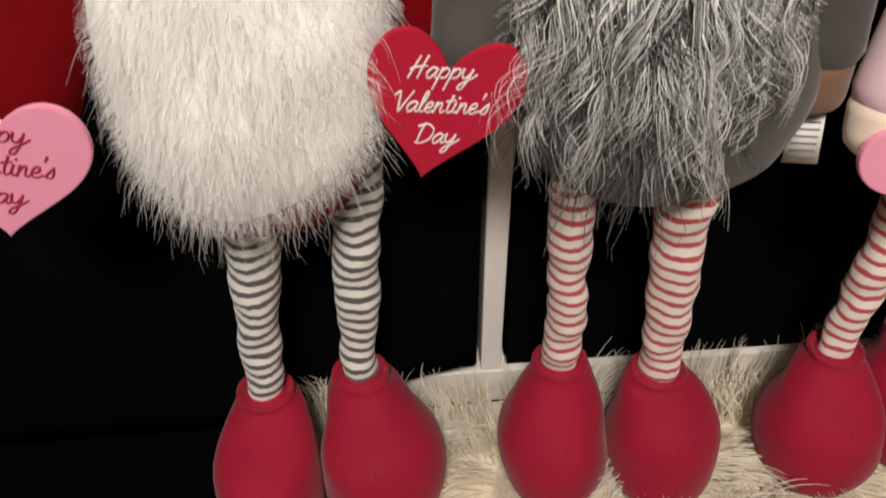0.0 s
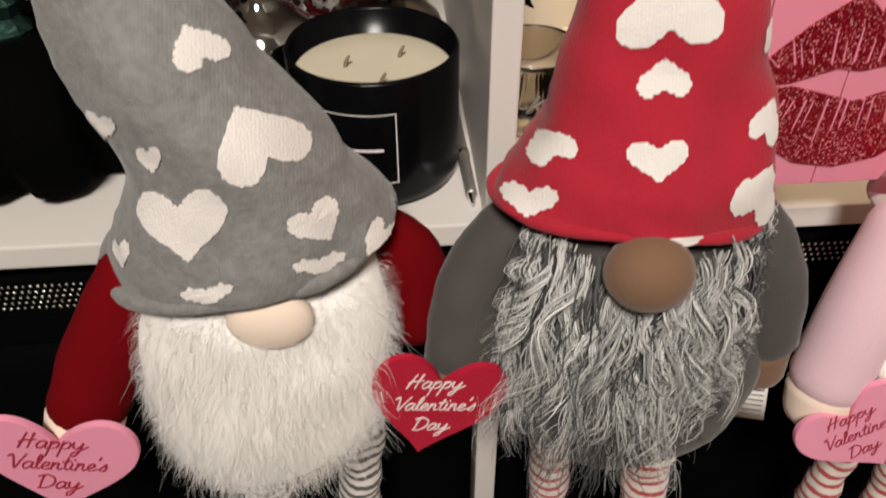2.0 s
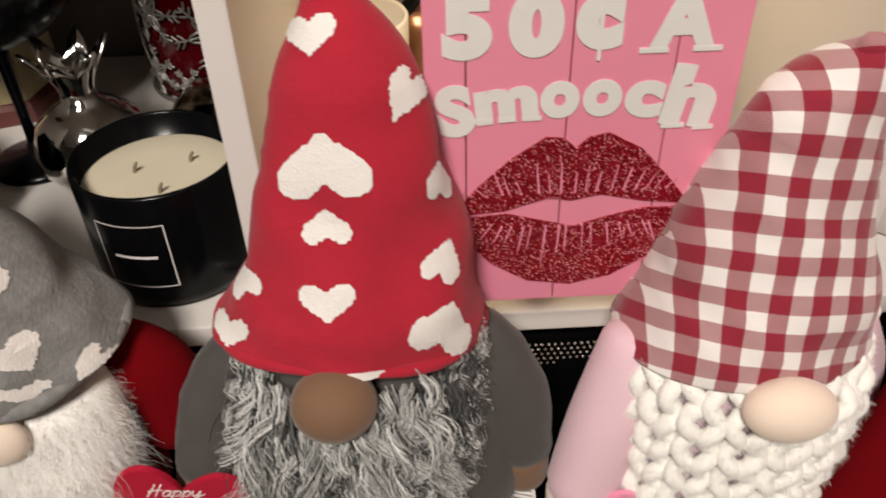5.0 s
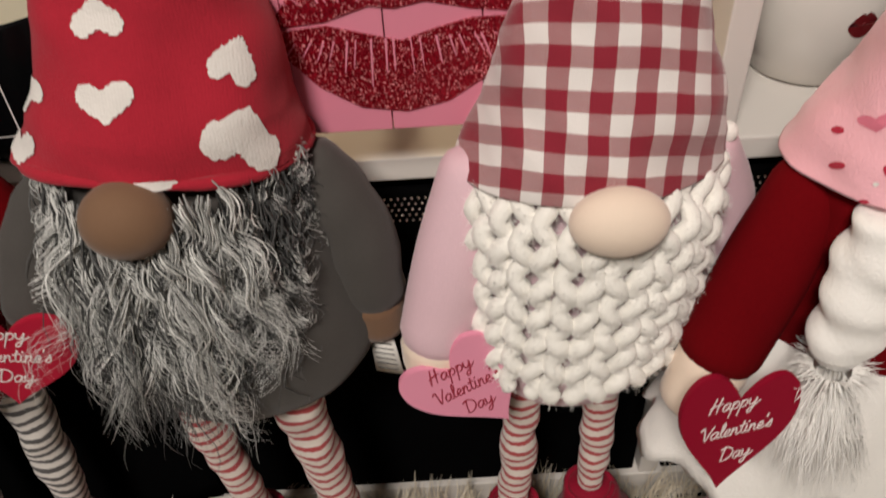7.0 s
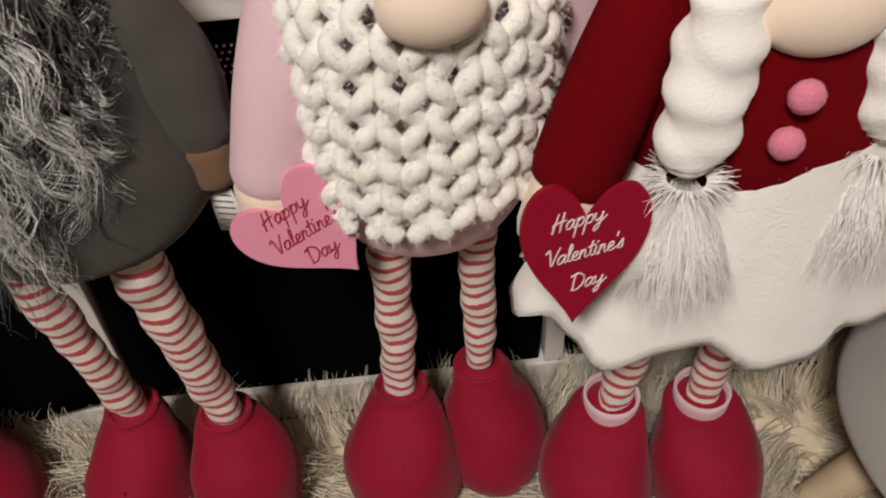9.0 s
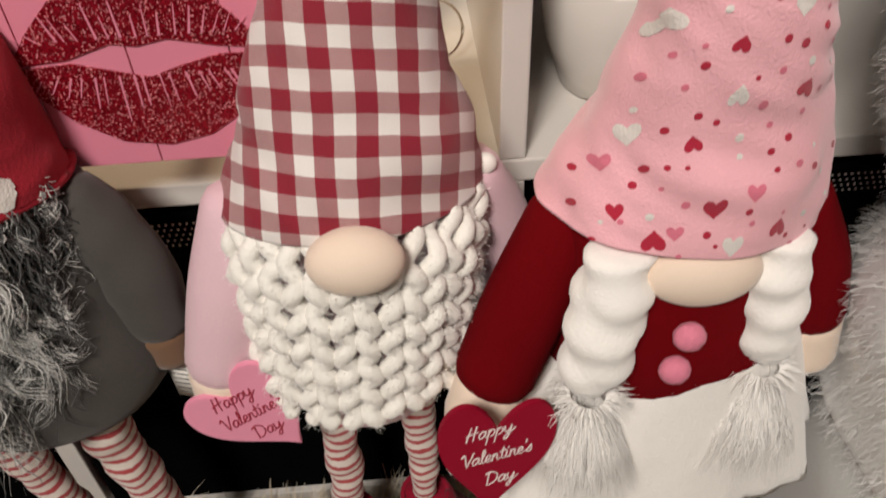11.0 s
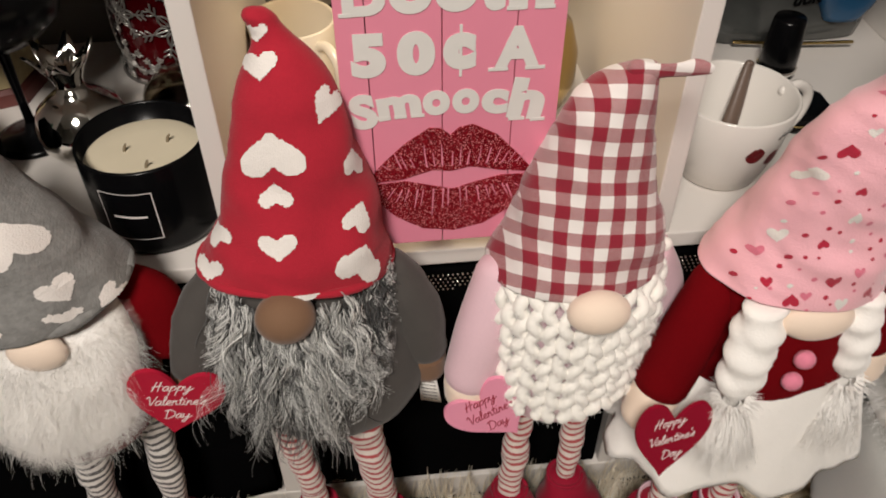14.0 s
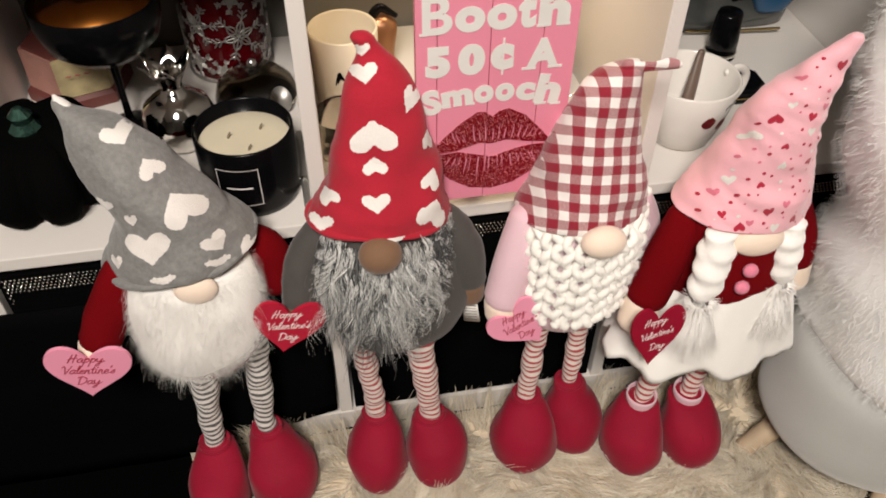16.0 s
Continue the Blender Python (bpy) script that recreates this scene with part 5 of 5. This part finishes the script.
candle = thing("jar_candle", -0.069, 0.068, LOW, "three-wick cream candle in a black glass jar", "candle")
part("jar", lathe([(0.046, 0.0005), (0.050, 0.003), (0.0515, 0.010), (0.0515, 0.084), (0.050, 0.0865), (0.0485, 0.085), (0.048, 0.06), (0.0, 0.058)], -0.069, 0.068, LOW, 64), M_BLACK, candle, "black glass jar")
wax = part("wax", lathe([(0.0475, 0.0605), (0.0477, 0.069), (0.0465, 0.0695), (0.03, 0.0685), (0.0, 0.0685)], -0.069, 0.068, LOW, 48), M_WAX, candle, "cream wax")
for dx, dy in ((-0.017, 0.004), (0.016, 0.014), (0.004, -0.020)):
    part("wick", tube([(-0.069 + dx, 0.068 + dy, LOW + 0.0675, 0.0013), (-0.069 + dx + 0.001, 0.068 + dy, LOW + 0.072, 0.0012), (-0.069 + dx + 0.003, 0.068 + dy - 0.001, LOW + 0.076, 0.0009)], 8, 3), M_WICK, wax)
def label_bar(u0, u1, v0, v1):
    """A thin line bent round the jar."""
    bm = bmesh.new()
    rows2 = []
    for v in (v0, v1):
        row = []
        for k in range(13):
            u = u0 + (u1 - u0) * k / 12
            a = u / 0.0519
            row.append(bm.verts.new((-0.069 + 0.0519 * math.sin(a), 0.068 - 0.0519 * math.cos(a), LOW + v)))
        rows2.append(row)
    for k in range(12):
        bm.faces.new((rows2[0][k], rows2[0][k + 1], rows2[1][k + 1], rows2[1][k]))
    part("label_line", bm, M_INKWHITE, candle)
for u0, u1, v0, v1 in ((-0.032, 0.012, 0.0663, 0.0670), (-0.032, 0.012, 0.0205, 0.0212), (-0.032, -0.0313, 0.0205, 0.0670), (0.0113, 0.012, 0.0205, 0.0670), (-0.023, 0.004, 0.0428, 0.0447)):
    label_bar(u0, u1, v0, v1)

pen = thing("pen", -0.0145, 0.10, LOW, "slim silver pen lying along the shelf divider", "pen")
part("barrel", tube([(-0.0135, 0.025, LOW + 0.0045, 0.0036), (-0.0150, 0.10, LOW + 0.0045, 0.0038), (-0.0155, 0.155, LOW + 0.0045, 0.0034)], 14, 4), M_PEWTER, pen)
part("tip", tube([(-0.0135, 0.026, LOW + 0.0045, 0.0030), (-0.0133, 0.015, LOW + 0.0040, 0.0010)], 12, 3), M_SILVER, pen)
part("collar", tube([(-0.0142, 0.066, LOW + 0.0045, 0.0043), (-0.0143, 0.071, LOW + 0.0045, 0.0043)], 14, 2, 1, 0, False), M_SILVER, pen)

# ---- middle cube ----
def mug(name, x, y, r0, r1, h, material, label, handle):
    m = thing(name, x, y, LOW, label, "mug")
    part("body", lathe([(r0 * 0.85, 0.0005), (r0, 0.003), (r0 + (r1 - r0) * 0.55, h * 0.4), (r1, h - 0.002), (r1 - 0.0015, h), (r1 - 0.0035, h - 0.002), (r0 + (r1 - r0) * 0.5 - 0.0035, h * 0.4), (r0 - 0.006, 0.008), (0, 0.006)], x, y, LOW, 56), material, m)
    if handle is not None:
        ca, sa = math.cos(handle), math.sin(handle)
        pts = [(x + ca * d, y + sa * d, LOW + z, 0.0052) for d, z in ((r1 - 0.004, h * 0.86), (r1 + 0.012, h * 0.90), (r1 + 0.026, h * 0.76), (r1 + 0.024, h * 0.5), (r1 + 0.010, h * 0.33), (r1 - 0.008, h * 0.28))]
        part("handle", tube(pts, 12, 5, 0.8), material, m)
    return m


tall = mug("tall_mug", 0.049, 0.215, 0.037, 0.041, 0.105, M_CREAMMUG, "tall cream mug with a black shoe drawing", -0.9)


def wrap_mark(parent, name, x, y, r, outline, ang, h, w, hh, material, turn=0.0):
    """A printed mark bent round an upright turned body; r is a function of the height."""
    bm = bmesh.new()
    n = len(outline)
    rings_ = []
    for j in range(5):
        row = []
        for ox, oy in outline:
            ox, oy = ox * w * j / 4, oy * hh * j / 4
            u, v = ox * math.cos(turn) - oy * math.sin(turn), ox * math.sin(turn) + oy * math.cos(turn)
            q = r(h + v) + 0.0005
            a = ang + u / q
            row.append(bm.verts.new((x + q * math.sin(a), y - q * math.cos(a), LOW + h + v)))
        rings_.append(row)
    for a_, b_ in zip(rings_, rings_[1:]):
        for k in range(n):
            bm.faces.new((a_[k], a_[(k + 1) % n], b_[(k + 1) % n], b_[k]))
    bmesh.ops.remove_doubles(bm, verts=bm.verts[:], dist=1e-6)
    return part(name, bm, material, parent)


tall_r = lambda v: 0.037 + 0.0040 * v / 0.105
SHOEMARK = [(-0.5, -0.5), (-0.42, -0.1), (-0.2, 0.45), (0.05, 0.5), (0.3, 0.1), (0.5, -0.15), (0.25, -0.1), (0.0, 0.15), (-0.25, -0.25), (-0.35, -0.5)]
wrap_mark(tall, "shoe_mark", 0.049, 0.215, tall_r, SHOEMARK, -0.22, 0.058, 0.014, 0.020, M_BLACK)
for k in range(3):
    wrap_mark(tall, "script_mark", 0.049, 0.215, tall_r, [(0.5 * math.cos(t / 10 * 6.283), 0.5 * math.sin(t / 10 * 6.283)) for t in range(10)], -0.15 + 0.22 * k, 0.038, 0.004, 0.016, M_MAROON, 0.4)

beaker = thing("glass_tumbler", 0.036, 0.115, LOW, "short clear glass tumbler with a dark printed letter", "tumbler")
part("body", lathe([(0.026, 0.0005), (0.030, 0.004), (0.033, 0.055), (0.0322, 0.0565), (0.031, 0.055), (0.028, 0.007), (0.0, 0.005)], 0.036, 0.115, LOW, 40), M_CLEAR, beaker)
lettering("K", 0.020, card_matrix(0.034, 0.0815, LOW + 0.03, -15, 0, 0), M_TAGINK, beaker, 0.3)

flask = thing("gold_flask", 0.272, 0.215, LOW, "rounded antique gold bottle with dark lettering", "bottle")
part("body", lathe([(0.030, 0.0005), (0.042, 0.006), (0.050, 0.03), (0.050, 0.06), (0.042, 0.088), (0.022, 0.104), (0.014, 0.112), (0.013, 0.135), (0.017, 0.140), (0.0, 0.142)], 0.272, 0.215, LOW, 48), M_GOLD, flask)
lettering("EM", 0.017, card_matrix(0.248, 0.1655, LOW + 0.066, 0, 0, -15), M_BLACK, flask, 0, 0.0006)
lettering("HION", 0.015, card_matrix(0.262, 0.1640, LOW + 0.044, 0, 0, -6), M_BLACK, flask, 0, 0.0006)
part("chain", tube([(0.222, 0.17, LOW + 0.03, 0.0022), (0.226, 0.165, LOW + 0.055, 0.0022), (0.236, 0.160, LOW + 0.045, 0.0022), (0.232, 0.158, LOW + 0.02, 0.0022), (0.238, 0.155, LOW + 0.003, 0.0022)], 8, 6), M_STUD, flask, "small metal chain")
hoop = thing("wire_hoop", 0.318, 0.12, LOW, "thin gold wire hoop leaning in the cube", "hoop")
part("wire", tube([(0.312 + 0.021 * math.cos(2 * math.pi * k / 30), 0.12 + 0.004 * math.sin(2 * math.pi * k / 30), LOW + 0.0225 + 0.021 * math.sin(2 * math.pi * k / 30), 0.0010) for k in range(31)], 8, 1, 1, 0, False), M_STUD, hoop)
heel = thing("shoe_ornament", 0.098, 0.265, LOW, "small copper figurine with a black high-heel shoe top", "ornament")
part("base", skin([(0.098, 0.265, LOW + 0.0005, 0.022, 0.018), (0.098, 0.265, LOW + 0.03, 0.017, 0.014), (0.098, 0.265, LOW + 0.07, 0.020, 0.016), (0.098, 0.265, LOW + 0.086, 0.010, 0.008)], 24, 4, 0.004), plain("copper_brown", (0.40, 0.19, 0.09, 1), 0.3, 0.6, 0.4, 40), heel)
part("shoe", tube([(0.086, 0.262, LOW + 0.085, 0.006), (0.098, 0.262, LOW + 0.098, 0.006), (0.112, 0.262, LOW + 0.090, 0.004), (0.118, 0.262, LOW + 0.086, 0.003)], 12, 5, 0.7), M_BLACK, heel, "black high-heeled shoe")

# pink sign
sign = thing("sign", 0.17, -0.03, 0.43, "pink wooden sign with foil letters and glitter lips", "sign")
SX0, SX1, SZ0, SZ1, SY = 0.0965, 0.2405, 0.4335, 0.700, -0.036
xs = [SX0, SX0 + 0.019, SX0 + 0.066, SX0 + 0.113, SX1]
for a, b in zip(xs, xs[1:]):
    part("plank", box(a + 0.0003, b - 0.0003, SY, SY + 0.009, SZ0, SZ1, 0.0006), M_PINKSIGN, sign, "", False)
part("back_board", box(SX0 + 0.002, SX1 - 0.002, SY + 0.0082, SY + 0.0125, SZ0 + 0.002, SZ1 - 0.002, 0), M_GROOVE, sign, "", False)
# unseen prop, added so that the sign doesn't float clear of the board
part("added_prop", ringed([[(x, -0.022 + dy, 0.530), (x, -0.022 + dy + 0.004, 0.532), (x2, 0.075 + dy, LOW + 0.0005), (x2, 0.069 + dy, LOW + 0.0005)] for x, x2, dy in ((0.160, 0.160, 0.0), (0.178, 0.178, 0.0))]), M_WOOD, sign, "plain wooden prop added out of view behind the sign", False)


def sign_word(text, x, z, w, h, roll=0.0, weight=0.0016):
    return lettering(text, 0.03, card_matrix(x, SY - 0.0006, z, roll, 0, 0), M_SIGNWHITE, sign, 0, weight, 0.0002, 1.05, "foil_letter", w, h)


LIPS_UP = [(-0.5, 0.0), (-0.40, 0.16), (-0.26, 0.33), (-0.12, 0.45), (-0.05, 0.44), (0.0, 0.38), (0.05, 0.44), (0.13, 0.46), (0.27, 0.36), (0.40, 0.18), (0.5, 0.02), (0.30, 0.05), (0.12, 0.10), (0.0, 0.07), (-0.10, 0.09), (-0.28, 0.02)]
LIPS_LOW = [(-0.49, -0.02), (-0.27, 0.0), (-0.10, -0.06), (0.02, -0.10), (0.14, -0.05), (0.30, 0.0), (0.49, 0.0), (0.46, -0.16), (0.36, -0.32), (0.20, -0.45), (0.02, -0.50), (-0.17, -0.46), (-0.33, -0.33), (-0.44, -0.17)]


def fold_lines(parent, up, x, z, w, h):
    """Fine bare creases across the lips."""
    rng = random.Random(4 if up else 9)
    for k in range(17):
        u = -0.40 + 0.8 * k / 16 + rng.uniform(-.015, .015)
        top_ = (0.40 - 1.1 * u * u) if up else -0.06
        low_ = 0.10 if up else (-0.44 + 1.2 * u * u)
        a, b = (low_ + 0.02, low_ + (top_ - low_) * rng.uniform(0.4, 0.8)) if up else (top_ - 0.02, top_ + (low_ - top_) * rng.uniform(0.4, 0.8))
        lean_ = u * 0.12
        ww = rng.uniform(0.0028, 0.006)
        pts = [(u - ww, a), (u + ww, a), (u + lean_ + ww * 0.5, b), (u + lean_ - ww * 0.5, b)]
        if not up:
            pts = pts[::-1]
        part("crease", slab([(px * w, py * h) for px, py in pts], 0.0003, card_matrix(x, SY - 0.0011, z, 0, 0, 0), 0), M_PINKSIGN, parent, "", False)


sign_word("B", 0.1155, 0.639, 0.026, 0.036, 0, 0.0007)
for ch, x, w in (("o", 0.1435, 0.026), ("o", 0.171, 0.026), ("t", 0.193, 0.016), ("h", 0.217, 0.028)):
    sign_word(ch, x, 0.633 if ch == "o" else 0.637, w, 0.024 if ch == "o" else 0.033, 0, 0.0018)
for ch, x, w in (("5", 0.116, 0.022), ("0", 0.146, 0.024), ("c", 0.1735, 0.021), ("A", 0.2105, 0.031)):
    sign_word(ch, x, 0.594, w, 0.031 if ch != "c" else 0.026, 0, {"A": 0.0016}.get(ch, 0.0022))
part("foil_bar", box(0.1733, 0.1751, SY - 0.0010, SY - 0.0002, 0.576, 0.6125, 0), M_SIGNWHITE, sign, "", False)
for ch, x, z, w, h, roll in (("S", 0.1105, 0.553, 0.017, 0.027, 8), ("m", 0.134, 0.5555, 0.029, 0.018, 6), ("o", 0.1585, 0.557, 0.018, 0.019, 2), ("o", 0.178, 0.557, 0.018, 0.019, -2), ("c", 0.1975, 0.5555, 0.018, 0.019, -5), ("h", 0.2195, 0.556, 0.024, 0.031, -9)):
    sign_word(ch, x, z, w, h, roll, 0.0018)
for out_, up_ in ((LIPS_UP, True), (LIPS_LOW, False)):
    lip = part("glitter_lip", slab([(px * 0.120, py * 0.098) for px, py in out_], 0.0008, card_matrix(0.168, SY - 0.0003, 0.4935, 0, 0, 0), 0), M_GLITTER, sign, "red glitter lip", False)
    fold_lines(lip, up_, 0.168, 0.4935, 0.120, 0.098)
for x, z, w in ((0.1985, 0.5797, 0.013), (0.2225, 0.5797, 0.013), (0.2125, 0.5410, 0.011), (0.2270, 0.5395, 0.010), (0.1225, 0.5475, 0.009), (0.1345, 0.5478, 0.008), (0.1460, 0.5480, 0.009), (0.1040, 0.6220, 0.008), (0.1040, 0.6558, 0.008), (0.2075, 0.6215, 0.011), (0.2265, 0.6215, 0.011), (0.2065, 0.6525, 0.008)):
    part("serif", box(x - w / 2, x + w / 2, SY - 0.0009, SY - 0.0002, z - 0.0012, z + 0.0012, 0), M_SIGNWHITE, sign, "", False)


# ---- right cube ----
cup = mug("lip_print_mug", 0.429, 0.082, 0.036, 0.054, 0.084, M_MUG, "wide white mug printed with dark red lips", 0.25)
cup_r = lambda v: 0.036 + 0.018 * min(1, max(0, (v / 0.0336) * 0.55 if v < 0.0336 else 0.55 + 0.45 * (v - 0.0336) / 0.0504))
for out_ in (LIPS_UP, LIPS_LOW):
    wrap_mark(cup, "lip_mark", 0.429, 0.082, cup_r, out_, 0.12, 0.050, 0.018, 0.018, M_DECALRED, 0.1)
    wrap_mark(cup, "lip_mark", 0.429, 0.082, cup_r, out_, 0.55, 0.042, 0.017, 0.016, M_DECALRED, 0.5)
lettering("Ho", 0.012, card_matrix(0.4585, 0.0385, LOW + 0.068, 12, -18, 34), M_TAGINK, cup, 0.3)
spoon2 = thing("wooden_stirrer", 0.415, 0.085, LOW + 0.01, "brown tapered stirrer standing in the mug", "stirrer")
part("stick", tube([(0.428, 0.083, LOW + 0.012, 0.0085), (0.439, 0.097, LOW + 0.05, 0.0075), (0.449, 0.112, LOW + 0.085, 0.0050), (0.451, 0.114, LOW + 0.090, 0.0048)], 14, 4, 0.7), plain("brown_plastic", (0.16, 0.11, 0.085, 1), 0.35, 0, 0.2), spoon2)
bottle = thing("small_black_bottle", 0.548, 0.235, LOW, "small glossy black bottle with a silver ring", "bottle")
part("body", lathe([(0.018, 0.0005), (0.020, 0.004), (0.020, 0.008)], 0.548, 0.235, LOW, 32), M_BLACK, bottle)
part("ring", lathe([(0.0205, 0.008), (0.0208, 0.010), (0.0205, 0.012)], 0.548, 0.235, LOW, 32), M_SILVER, bottle, "silver ring")
part("cap", lathe([(0.0195, 0.012), (0.0190, 0.03), (0.0165, 0.064), (0.0150, 0.067), (0.0, 0.068)], 0.548, 0.235, LOW, 32), M_BLACK, bottle)
plaque = thing("white_plaque", 0.435, 0.30, LOW, "white oval plaque with black brush letters", "plaque")
pm = card_matrix(0.440, 0.305, LOW + 0.055, 0, 18, -12)
part("plate", slab([(0.050 * math.cos(2 * math.pi * k / 40), 0.052 * math.sin(2 * math.pi * k / 40)) for k in range(40)], 0.005, pm, 0.0015), M_MUG, plaque)
lettering("XO", 0.040, pm @ Matrix.Translation((-0.006, -0.016, 0.0055)), M_BLACK, plaque, 0.4, 0.0006)
bag = thing("vinyl_pouch", 0.60, 0.32, LOW, "glossy dark vinyl pouch with blue side and script", "pouch")
part("panel", skin([(0.588, 0.32, LOW + 0.0005, 0.090, 0.022), (0.588, 0.322, LOW + 0.03, 0.097, 0.030), (0.588, 0.33, LOW + 0.12, 0.098, 0.024), (0.588, 0.345, LOW + 0.21, 0.090, 0.008)], 40, 5, 0.006, 30, 0.7), M_DARKBAG, bag, "smoky vinyl panel")
part("blue_panel", skin([(0.640, 0.296, LOW + 0.0305, 0.022, 0.012), (0.640, 0.294, LOW + 0.06, 0.034, 0.016), (0.638, 0.300, LOW + 0.13, 0.034, 0.014), (0.636, 0.312, LOW + 0.17, 0.022, 0.006)], 32, 5, 0.005, 30, 0.7), M_BLUE, bag, "deep blue vinyl panel")
bag_m = card_matrix(0.582, 0.291, LOW + 0.065, 6, 8, 0)
for text, dz in (("ello", 0.012), ("utiful", -0.008)):
    lettering(text, 0.02, bag_m @ Matrix.Translation((0.012, dz, 0.002)), M_BLACK, bag, 0.4, 0.0005)
wrap = ball(0.600, 0.288, LOW + 0.115, 0.014, 0.004, 0.006)
part("lip_print", wrap, M_MAGENTA, bag, "magenta lip print")
part("trim", tube([(0.52, 0.286, LOW + 0.012, 0.002), (0.58, 0.28, LOW + 0.010, 0.002), (0.65, 0.272, LOW + 0.012, 0.002)], 8, 4), M_GOLD, bag, "gold trim")
case = thing("compact_case", 0.535, 0.155, LOW, "dark faceted compact case with gold edge", "case")
def oct_ring(r, h):
    return [(0.535 + r * math.cos(math.pi * (k / 4 + 0.12)), 0.155 + r * math.sin(math.pi * (k / 4 + 0.12)), LOW + h) for k in range(8)]
part("shell", ringed([oct_ring(0.031, 0.0005), oct_ring(0.033, 0.004), oct_ring(0.033, 0.016), oct_ring(0.029, 0.020)]), M_BLACK, case, "", False)
part("edge", tube([(*p, 0.0012) for p in oct_ring(0.0335, 0.010) + oct_ring(0.0335, 0.010)[:1]], 8, 1, 1, 0, False), M_GOLD, case, "gold edge")

# ---- storage boxes ----
for k in (-2, -1, 0, 1):
    storage_box(k)
